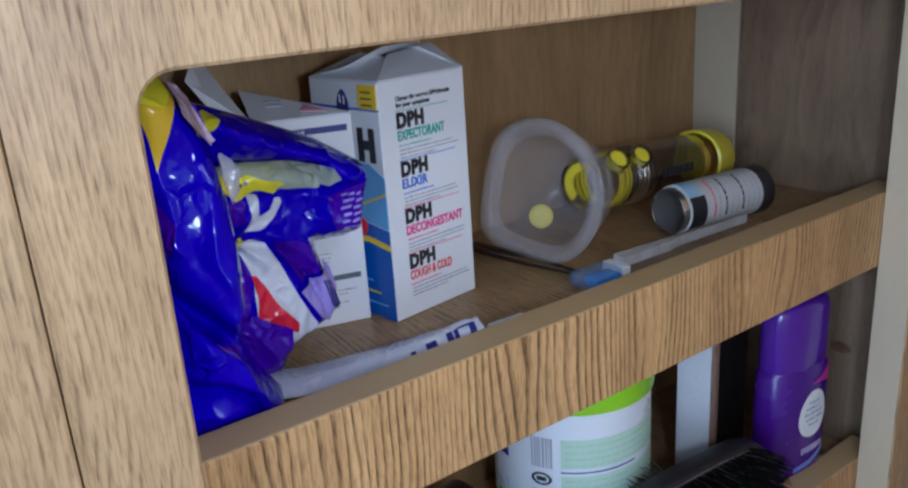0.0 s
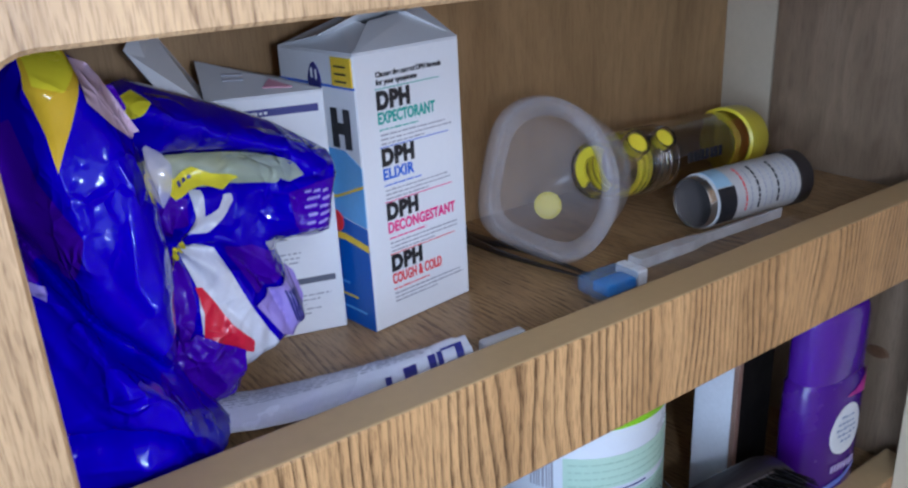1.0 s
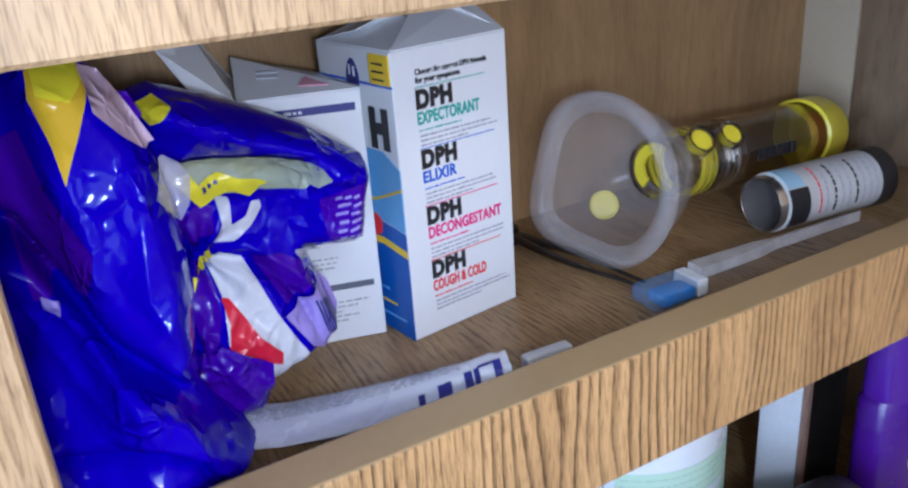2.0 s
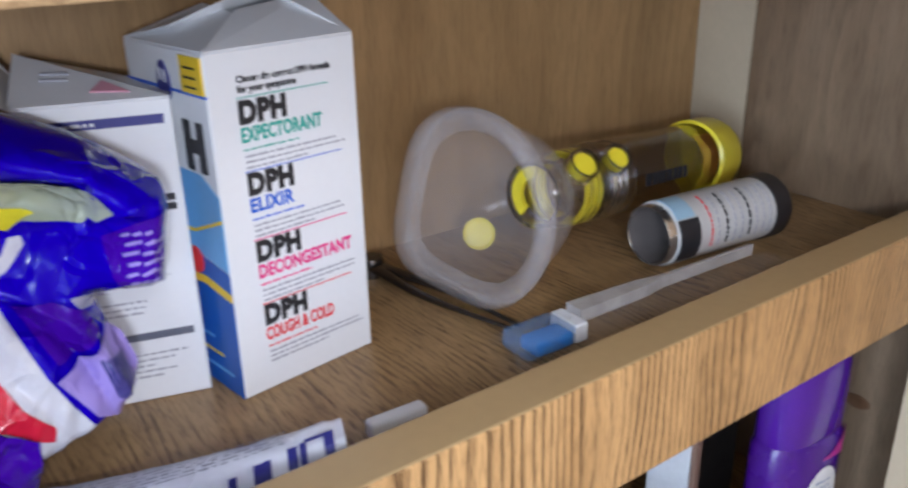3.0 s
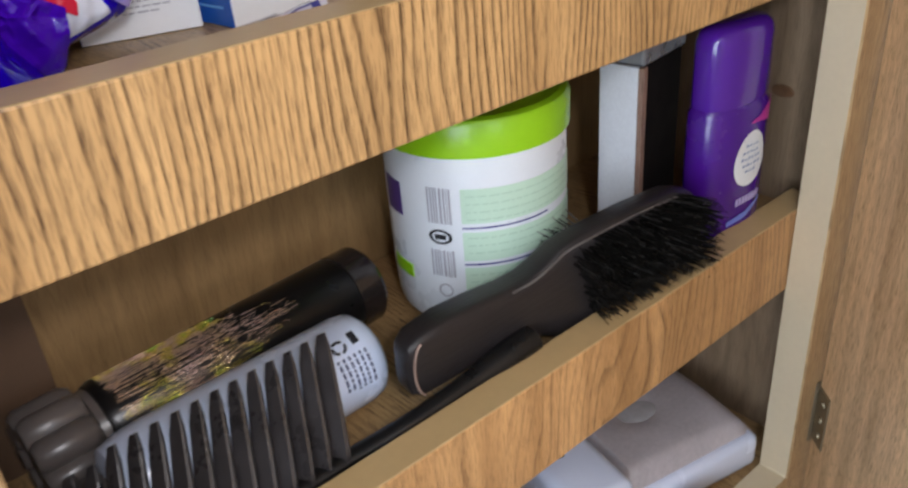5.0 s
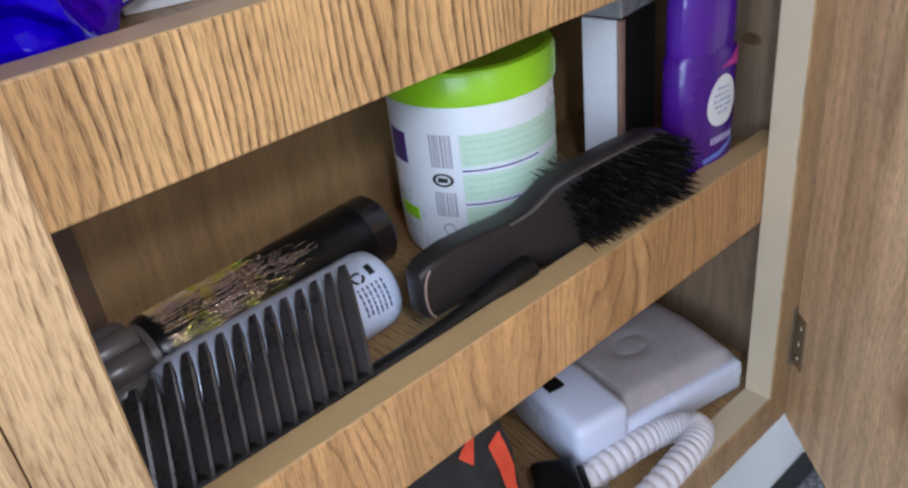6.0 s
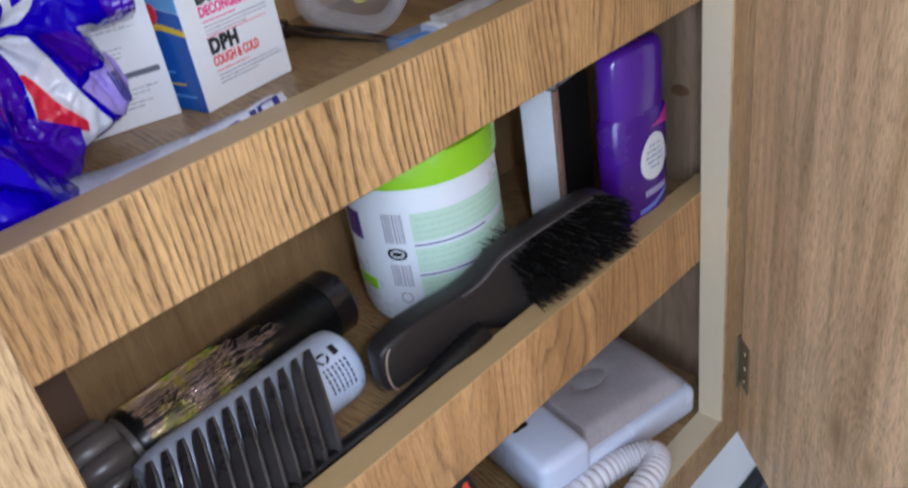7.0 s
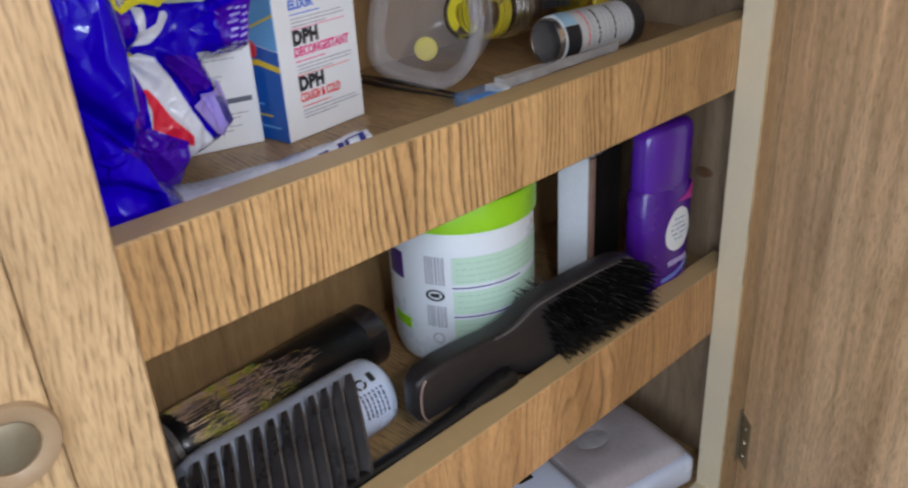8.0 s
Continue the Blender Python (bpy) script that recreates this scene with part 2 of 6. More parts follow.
def prism(poly, y0, y1, m=Matrix(), bm=None, bevel=0.0):
    """A flat outline in x and z, drawn out from y0 to y1."""
    made = bm or bmesh.new()
    a = [made.verts.new(m @ Vector((x, y0, z))) for x, z in poly]
    b = [made.verts.new(m @ Vector((x, y1, z))) for x, z in poly]
    faces = [made.faces.new(a), made.faces.new(b[::-1])]
    for k in range(len(a)):
        j = (k + 1) % len(a)
        faces.append(made.faces.new((a[j], a[k], b[k], b[j])))
    if bevel:
        bmesh.ops.bevel(made, geom=list({e for f in faces for e in f.edges}), offset=bevel, segments=2, affect='EDGES', profile=0.5)
    return made


def lettering(text, size, m, material, parent, name="lettering", bold=0.0, wide=1.0, shear=0.0, thick=0.00012, space=1.0):
    """Printed words as a thin mesh; m is the place of the first letter's foot, x along the line, y up."""
    cu = bpy.data.curves.new("words", 'FONT')
    cu.body, cu.size, cu.offset, cu.shear, cu.extrude, cu.space_character = text, size, bold, shear, thick, space
    tmp = new("words", cu)
    me = bpy.data.meshes.new_from_object(tmp.evaluated_get(bpy.context.evaluated_depsgraph_get()))
    bpy.data.objects.remove(tmp)
    bpy.data.curves.remove(cu)
    me.transform(m @ Matrix.Diagonal((wide, 1, 1, 1)))
    me.materials.clear()
    me.materials.append(material)
    ob = new(name, me)
    ob.parent = parent
    return ob


def print_bars(rows, y, h=0.0009, bm=None):
    """Lines of small print that cannot be read: (x0, x1, z) bars, standing 0.2 mm off the plane y."""
    made = bm or bmesh.new()
    for x0, x1, z in rows:
        block(x0, x1, y - 0.0002, y + 0.0001, z, z + h, bm=made)
    return made


def small_print(x0, x1, z, y, rng, h=0.0008, bm=None):
    """One line of unreadable print, broken into words of uneven length."""
    made = bm or bmesh.new()
    x = x0
    while x < x1:
        w = rng.uniform(0.0012, 0.0048)
        block(x, min(x + w, x1), y - 0.0002, y + 0.0001, z, z + h * rng.uniform(0.8, 1.15), bm=made)
        x += w + 0.0008
    return made


# ---- the room round the cabinet ----
slab("floor", -1.1, 1.3, -1.8, 0.5, -0.1, 0.0, OAK_PLAIN, "dull wood-effect floor", "floor")
slab("ceiling", -1.1, 1.3, -1.8, 0.5, 2.2, 2.3, WALL_WHITE, "plain white ceiling", "ceiling")
slab("wall_north_low", -1.0, 1.2, 0.028, 0.12, 0.0, 0.905, WALL_WHITE, "white wall below the cabinet", "wall")
slab("wall_north_left", -1.0, -0.45, 0.028, 0.12, 0.905, 2.2, WALL_WHITE, "white wall beside the cabinet", "wall")
slab("wall_north_right", 0.56, 1.2, 0.028, 0.12, 0.905, 2.2, WALL_WHITE, "white wall beside the cabinet", "wall")
slab("wall_north_top", -0.45, 0.56, 0.028, 0.12, 1.74, 2.2, WALL_WHITE, "white wall over the cabinet", "wall")
slab("wall_south_low", -1.1, 1.3, -1.8, -1.7, 0.0, 1.17, WALL_WHITE, "white wall below the added back window", "wall")
slab("wall_south_top", -1.1, 1.3, -1.8, -1.7, 2.07, 2.2, WALL_WHITE, "white wall over the added back window", "wall")
slab("wall_south_left", -1.1, -0.45, -1.8, -1.7, 1.17, 2.07, WALL_WHITE, "white wall beside the added back window", "wall")
slab("wall_south_right", 0.35, 1.3, -1.8, -1.7, 1.17, 2.07, WALL_WHITE, "white wall beside the added back window", "wall")
slab("wall_east", 1.2, 1.3, -1.7, 0.5, 0.0, 2.2, WALL_WHITE, "white side wall", "wall")
slab("wall_west_low", -1.1, -1.0, -1.7, 0.5, 0.0, 1.1, WALL_WHITE, "white wall below the assumed window", "wall")
slab("wall_west_top", -1.1, -1.0, -1.7, 0.5, 2.0, 2.2, WALL_WHITE, "white wall over the assumed window", "wall")
slab("wall_west_front", -1.1, -1.0, -1.7, -1.1, 1.1, 2.0, WALL_WHITE, "white wall beside the assumed window", "wall")
slab("wall_west_back", -1.1, -1.0, -0.30, 0.5, 1.1, 2.0, WALL_WHITE, "white wall beside the assumed window", "wall")


def window(name, m, label):
    w = thing(name, label, "window", m, kind="structure")
    for name, box in (("window_frame", (-0.02, 0.02, -0.4, -0.36, -0.45, 0.45)), ("window_frame", (-0.02, 0.02, 0.36, 0.4, -0.45, 0.45)),
                      ("window_frame", (-0.02, 0.02, -0.36, 0.36, -0.45, -0.41)), ("window_frame", (-0.02, 0.02, -0.36, 0.36, 0.41, 0.45))):
        part(name, block(*box, 0.003), WALL_WHITE, w)
    glass = part("pane", block(-0.003, 0.003, -0.36, 0.36, -0.41, 0.41), clear("window_glass", (1, 1, 1), 0.02, 1.0, 1.45), w)
    glass.visible_shadow = False


# unseen fitting, assumed as the source of the light from above
def assumed_ceiling_light():
    m, nt, p = nodes_of("lamp_diffuser")
    p.inputs["Base Color"].default_value = (0.9, 0.9, 0.88, 1)
    p.inputs["Emission Color"].default_value = (1.0, 0.97, 0.92, 1)
    p.inputs["Emission Strength"].default_value = 6.0
    lamp = thing("assumed_ceiling_light", "square white ceiling light, switched on, assumed and unseen", "lamp", pose(-0.10, -1.15, 2.2))
    part("frame", block(-0.2, 0.2, -0.2, 0.2, -0.012, 0.0, 0.003), WALL_WHITE, lamp)
    part("diffuser", block(-0.17, 0.17, -0.17, 0.17, -0.022, -0.012, 0.004), m, lamp)


# no window is in view: this one is assumed for the left-hand light
window("assumed_window_1", pose(-1.05, -0.70, 1.55), "small white-framed window in the side wall, assumed and unseen")
# an unseen opening, added to go with the frontal lamp
window("added_window_2", pose(-0.05, -1.75, 1.62, 0, 0, 90), "small white-framed window in the back wall, added and unseen")
assumed_ceiling_light()


def counter():
    c = thing("vanity_counter", "grey speckled counter with a black back edge below the cabinet", "counter", pose(0, 0, LIP))
    m, nt, p = nodes_of("grey_speckle")
    v = mapped(nt, (220,) * 3)
    s = noise_tex(nt, v, 1.0, 5.0, 0.7)
    nt.links.new(ramp(nt, s, [(0.35, (0.03, 0.03, 0.035)), (0.5, (0.15, 0.15, 0.165)), (0.65, (0.38, 0.38, 0.40))]), p.inputs["Base Color"])
    p.inputs["Roughness"].default_value = 0.3
    part("countertop", block(-0.9, 1.15, -0.5, 0.026, -0.70, -0.665, 0.004), m, c)
    part("back_edge", block(-0.9, 1.15, 0.012, 0.027, -0.6645, -0.648, 0.002), paint("black_trim", (0.012, 0.012, 0.014), 0.35), c, "black back edge")
    part("base_cabinet", block(-0.9, 1.15, -0.46, 0.026, -1.395, -0.701, 0.003), OAK_PLAIN, c)


counter()

# ---- the wall cabinet ----
T, W, TOP, BOT = 0.0247, 0.498, 0.1437, -0.4522       # frame thickness, opening width, its top and bottom
LEFT, RIGHT, RAIL, HEAD = -0.0365, 0.5450, -0.4905, 0.335
SIDE, BACK, SHELF, SHELF2 = 0.545, 0.225, -0.022, -0.235


def rounded(x0, x1, z0, z1, top_r, n=6):
    pts = []
    low_r = 0.0010 + max(0.0, top_r - 0.0125)
    for cx, cz, a0, r in ((x1 - top_r, z1 - top_r, 0, top_r), (x0 + top_r, z1 - top_r, 90, top_r), (x0 + low_r, z0 + low_r, 180, low_r), (x1 - low_r, z0 + low_r, 270, low_r)):
        pts += [(cx + r * math.cos(radians(a0 + 90 * k / n)), cz + r * math.sin(radians(a0 + 90 * k / n))) for k in range(n + 1)]
    return pts


def face_frame(parent):
    """One sheet with a round-cornered opening, its cut edge paler than its face."""
    bm = bmesh.new()
    inner, n = rounded(0, W, BOT, TOP, 0.0125), 6
    k = n + 1
    outer = [(RIGHT, HEAD), (LEFT, HEAD), (LEFT, RAIL), (RIGHT, RAIL)]
    e = 0.0012

    def ring(pts, y):
        return [bm.verts.new((x, y, z)) for x, z in pts]
    def grown(d):
        return rounded(-d, W + d, BOT - d, TOP + d, 0.0125 + d)
    fo, bo = ring(outer, 0), ring(outer, T)
    fi, mi, bi = ring(grown(e), 0), ring(inner, e), ring(inner, T)
    for o, i in ((fo, fi), (bo, bi)):
        for q in range(4):
            arc = i[q * k:(q + 1) * k]
            for a, b in zip(arc, arc[1:]):
                bm.faces.new((o[q], a, b))
            bm.faces.new((o[q], arc[-1], i[((q + 1) * k) % len(i)], o[(q + 1) % 4]))
    for q in range(4):
        bm.faces.new((fo[q], fo[(q + 1) % 4], bo[(q + 1) % 4], bo[q]))
    for a, b in ((fi, mi), (mi, bi)):
        for q in range(len(a)):
            f = bm.faces.new((a[q], a[(q + 1) % len(a)], b[(q + 1) % len(a)], b[q]))
            f.material_index = 1 if a is mi else 0
    return part("face_frame", bm, [OAK_FACE, CREAM_EDGE], parent)


def lip(parent, z1, z0, wood):
    """A shelf lip: oak face with a smooth tan top edge."""
    bm = block(-0.03, W + 0.03, T + 0.0006, T + 0.0215, z0, z1, 0.0012)
    for f in bm.faces:
        if f.normal.z > 0.6 or f.normal.y > 0.5:
            f.material_index = 1
    return part("shelf_lip", bm, [wood, TAN_EDGE], parent)


def hinge(parent, z):
    h = part("hinge", lathe([(0, -0.03), (0.0034, -0.03), (0.0034, 0.03), (0, 0.03)], 14, pose(-0.0015, -0.0036, z)), HINGE_METAL, parent, "small brassy hinge", 40)
    part("leaf", block(0.0, 0.019, -0.0016, -0.0001, z - 0.026, z + 0.026, 0.0006), HINGE_METAL, h)
    for dz in (-0.016, 0.0, 0.016):
        part("screw", lathe([(0, 0), (0.003, 0), (0.0024, 0.0014), (0, 0.0017)], 12, pose(0.011, -0.0016, z + dz, 90)), HINGE_METAL, h, smooth=40)


HINGE_METAL = paint("hinge_metal", (0.30, 0.25, 0.17), 0.42, 0.8)


def wall_cabinet():
    c = thing("wall_cabinet", "oak wall cabinet standing open, with two lipped shelves", "cabinet", pose(0, 0, LIP))
    face_frame(c)
    part("back_panel", block(-0.05, SIDE + 0.01, BACK, BACK + 0.006, BOT - 0.02, HEAD), BACK_WOOD, c)
    part("side_panel", block(SIDE, SIDE + 0.01, T + 0.001, 0.18, BOT - 0.02, HEAD), SIDE_WOOD, c, "grey-brown worn side panel")
    part("batten", block(SIDE - 0.001, SIDE + 0.01, 0.1805, BACK - 0.0005, BOT - 0.02, HEAD), BATTEN, c, "pale batten")
    # the panel on the shaded side, with that shade put into its wood colour
    part("side_panel", block(-0.048, -0.038, T + 0.001, BACK - 0.0005, BOT - 0.02, HEAD), DARK_SHADE_WOOD, c, "side panel, dark brown for its shade")
    # batten assumed in the dark left corner; the shade is put into its brown
    part("batten", block(-0.0375, 0.046, 0.185, BACK - 0.0005, SHELF2 + 0.0005, SHELF - 0.017), paint("shade_batten", (0.11, 0.062, 0.034), 0.6), c, "assumed batten, dark brown for its shade")
    part("shelf", block(-0.0375, SIDE - 0.002, T + 0.022, BACK - 0.001, SHELF - 0.016, SHELF), OAK_SHELF, c)
    part("shelf", block(-0.0375, SIDE - 0.002, T + 0.022, BACK - 0.001, SHELF2 - 0.016, SHELF2), OAK_SHELF, c)
    part("bottom_panel", block(-0.0375, SIDE - 0.001, T + 0.0005, BACK - 0.001, BOT - 0.018, BOT - 0.004), OAK_SHELF, c)
    part("top_panel", block(-0.0375, SIDE - 0.001, T + 0.0005, BACK - 0.001, HEAD - 0.02, HEAD - 0.004), BACK_WOOD, c)
    lip(c, 0.0, -0.055, OAK_LIP)
    lip(c, -0.2133, -0.2797, OAK_LOW)
    part("peg_hole", lathe([(0, 0.0), (0.0070, 0.0), (0.0062, 0.0012), (0.0030, 0.0004), (0, 0.0003)], 20, pose(SIDE - 0.0002, 0.0712, -0.1496, 0, -90) @ Matrix.Diagonal((0.7, 1.3, 1.0, 1.0))), DARK_SHADE_WOOD, c, "dark worn peg hole", 40)
    # the open door, hung on the frame's outer stile
    d = part("door", block(-0.001, 0.53, 0.0, 0.018, RAIL, HEAD, 0.0008), OAK_DOOR, c, "open oak door with knots")
    d.matrix_basis = pose(0.5265, -0.0020, 0, 0, 0, 180 + DOOR_OPEN)
    hinge(d, -0.397)
    hinge(d, 0.20)
    return c


DOOR_OPEN = 50.0
wall_cabinet()


def neighbour_door():
    """The closed door beside the cabinet, with a round finger pull."""
    d = thing("cabinet_door", "closed pale oak door with a round recessed pull", "door", pose(-0.0371, 0, LIP))
    part("panel", block(-0.40, 0.0, -0.002, T - 0.004, RAIL, HEAD, 0.0015), OAK_FACE, d)
    rim = [(0.0105, -0.001), (0.0105, 0.0012), (0.0135, 0.0030), (0.0168, 0.0028), (0.0178, 0.0012), (0.0178, -0.001), (0.0105, -0.001)]
    pull = part("pull_ring", lathe(rim, 40, pose(-0.0165, -0.002, -0.046, 90)), paint("brown_plastic", (0.30, 0.20, 0.11), 0.35), d, "brown ring of the pull", 50)
    part("button", lathe([(0, -0.001), (0.0102, -0.001), (0.0100, 0.0008), (0.0075, 0.0016), (0, 0.0018)], 32, pose(-0.0165, -0.002, -0.046, 90)), HINGE_METAL, pull, "worn metal button", 40)
    return d


neighbour_door()

# ---- things on the upper shelf ----
def dph_carton():
    w, h, dep = 0.0640, 0.1350, 0.0600
    c = thing("medicine_carton", "white and blue cold-medicine carton with an opened top flap", "carton", pose(0.1562, 0.1245, LIP + SHELF, 0, 0, 8.0))
    rng = random.Random(4)
    # shell without a top
    bm = block(0, w, 0, dep, 0.0002, h, 0.0006, 1)
    for f in [f for f in bm.faces if f.normal.z > 0.9]:
        bm.faces.remove(f)
    part("body", bm, CARD, c)
    part("inside", block(0.001, w - 0.001, 0.001, dep - 0.001, h - 0.006, h - 0.0055), CARD_GREY, c)

    def flap(name, pts, label=""):
        bm = bmesh.new()
        a = [bm.verts.new(p) for p in pts]
        b = [bm.verts.new(Vector(p) + Vector((0, 0, 0.0005))) for p in pts]
        bm.faces.new(a[::-1]), bm.faces.new(b)
        for k in range(len(a)):
            j = (k + 1) % len(a)
            bm.faces.new((a[k], a[j], b[j], b[k]))
        part(name, bm, CARD, c, label)
    flap("top_flap", [(0.0005, dep, h), (w - 0.0005, dep, h), (w - 0.001, dep * 0.55, h + 0.0135), (w * 0.45, dep * 0.45, h + 0.014), (0.004, dep * 0.5, h + 0.006)], "lifted top flap")
    flap("dust_flap", [(0.0005, 0.001, h), (0.0005, dep - 0.001, h), (w * 0.42, dep * 0.75, h + 0.011), (w * 0.42, dep * 0.28, h + 0.008)])
    flap("front_flap", [(0.0005, 0.0, h), (w - 0.0005, 0.0, h), (w - 0.001, dep * 0.42, h + 0.013), (w * 0.42, dep * 0.36, h + 0.010)])
    flap("dust_flap", [(w - 0.0005, 0.001, h), (w - 0.0005, dep - 0.001, h), (w * 0.75, dep * 0.62, h + 0.012), (w * 0.75, dep * 0.32, h + 0.0125)])

    y = -0.0002
    for k, (words, fit) in enumerate((("Choose the correct DPH formula", 0.0400), ("for your symptoms", 0.0245))):
        ob = lettering(words, 0.0034, Matrix(), BLACK_INK, c, "heading_print", bold=0.00012)
        s = fit / max(v.co.x for v in ob.data.vertices)
        ob.data.transform(pose(0.0118, y, h * (0.915 - 0.026 * k), 90) @ Matrix.Diagonal((s, 1, 1, 1)))
    for i, (word, ink, fit) in enumerate((("EXPECTORANT", TEAL_INK, 0.0350), ("ELIXIR", BLUE_INK, 0.0190), ("DECONGESTANT", PINK_INK, 0.0440), ("COUGH & COLD", RED_INK, 0.0325))):
        z = 0.1092 - 0.0267 * i
        x = 0.0112 + 0.0004 * i
        lettering("DPH", 0.0108, pose(x, y, z, 90), BLACK_INK, c, bold=0.0007, wide=0.88, space=1.12)
        ob = lettering(word, 0.0074, Matrix(), ink, c, bold=0.00024, space=1.06)
        xs = [v.co.x for v in ob.data.vertices]
        s = fit / (max(xs) - min(xs))
        ob.data.transform(pose(x, y, z - 0.0070, 90) @ Matrix.Diagonal((s, 1, 1, 1)))
        bm = small_print(x + 0.0006, x + 0.024, z - 0.0102, y, rng, 0.0006)
        part("subtitle_print", bm, ink, c)
        bm = bmesh.new()
        for k, x1 in enumerate((0.046, 0.048, 0.030)):
            small_print(x + 0.001, x + x1 * rng.uniform(0.86, 1.0), z - 0.0128 - 0.0021 * k, y, rng, 0.0007, bm)
        part("small_print", bm, GREY_INK, c)
        if i < 3:
            nxt = (BLUE_INK, PINK_INK, RED_INK)[i]
            part("rule", print_bars([(x, x + 0.043, z - 0.0183)], y, 0.00035), nxt, c)
    part("rule", print_bars([(0.0108, 0.050, h * 0.874)], y, 0.00035), TEAL_INK, c)
    # the printed left side, facing -x
    S = pose(0, 0, 0, 0, 0, -90)        # side print: x runs towards the front
    def side(name, poly, ink, lift, label=""):
        part(name, prism(poly, -0.0004 - lift, 0.0, S), ink, c, label)
    d = dep
    side("side_print", [(-d, 0.0005), (0, 0.0005), (0, h * 0.40), (-d * 0.35, h * 0.42), (-d, h * 0.47)], DEEP_BLUE, 0)
    side("side_print", [(-d, h * 0.475), (-d * 0.35, h * 0.425), (0, h * 0.405), (0, h * 0.62), (-d * 0.2, h * 0.67), (-d, h * 0.67)], SKY_INK, 0)
    side("side_stripe", [(-d * 0.62, h * 0.325), (-d * 0.3, h * 0.335), (0, h * 0.315), (0, h * 0.34), (-d * 0.3, h * 0.36), (-d * 0.62, h * 0.35)], YELLOW_INK, 0.0003)
    side("side_arc", [(-d * 0.7, h * 0.475), (-d * 0.35, h * 0.49), (0, h * 0.55), (0, h * 0.56), (-d * 0.35, h * 0.50), (-d * 0.7, h * 0.485)], YELLOW_INK, 0.0003)
    side("berry", [(-d * 0.4 + 0.006 * math.cos(a), h * 0.40 + 0.0055 * math.sin(a)) for a in (k * math.pi / 8 for k in range(16))], RED_INK, 0.0005)
    side("side_rule", [(-d, h * 0.885), (0, h * 0.885), (0, h * 0.893), (-d, h * 0.893)], BLUE_INK, 0)
    side("emblem", [(-d * 0.50 + 0.0048 * math.cos(t) * (1 - 0.3 * math.sin(t)), h * 0.908 + 0.0074 * math.sin(t)) for t in (2 * math.pi * k / 20 for k in range(20))], NAVY_INK, 0.0002)
    for x0, z0 in ((-0.0022, 0.909), (0.0012, 0.905)):
        side("emblem_stroke", [(-d * 0.50 + x0, h * z0), (-d * 0.50 + x0 + 0.0012, h * z0), (-d * 0.50 + x0 + 0.0012, h * z0 + 0.0045), (-d * 0.50 + x0, h * z0 + 0.0045)], CARD, 0.0004)
    side("sticker", [(-d * 0.26, h * 0.893), (-d * 0.02, h * 0.893), (-d * 0.02, h * 0.988), (-d * 0.26, h * 0.988)], YELLOW_INK, 0.0004, "yellow sticker")
    for k in range(3):
        side("sticker_print", [(-d * 0.22, h * (0.906 + 0.025 * k)), (-d * 0.08, h * (0.906 + 0.025 * k)), (-d * 0.08, h * (0.912 + 0.025 * k)), (-d * 0.22, h * (0.912 + 0.025 * k))], BLACK_INK, 0.0006)
    lettering("H", 0.0225, S @ pose(-0.0200, -0.0003, h * 0.69, 90), BLACK_INK, c, bold=0.0017, wide=0.88)
    for k in range(3):
        side("foot_print", [(-d * 0.55, h * (0.06 + 0.05 * k)), (-d * (0.1 + 0.1 * k), h * (0.06 + 0.05 * k)), (-d * (0.1 + 0.1 * k), h * (0.068 + 0.05 * k)), (-d * 0.55, h * (0.068 + 0.05 * k))], SKY_INK if k != 1 else YELLOW_INK, 0.0002)


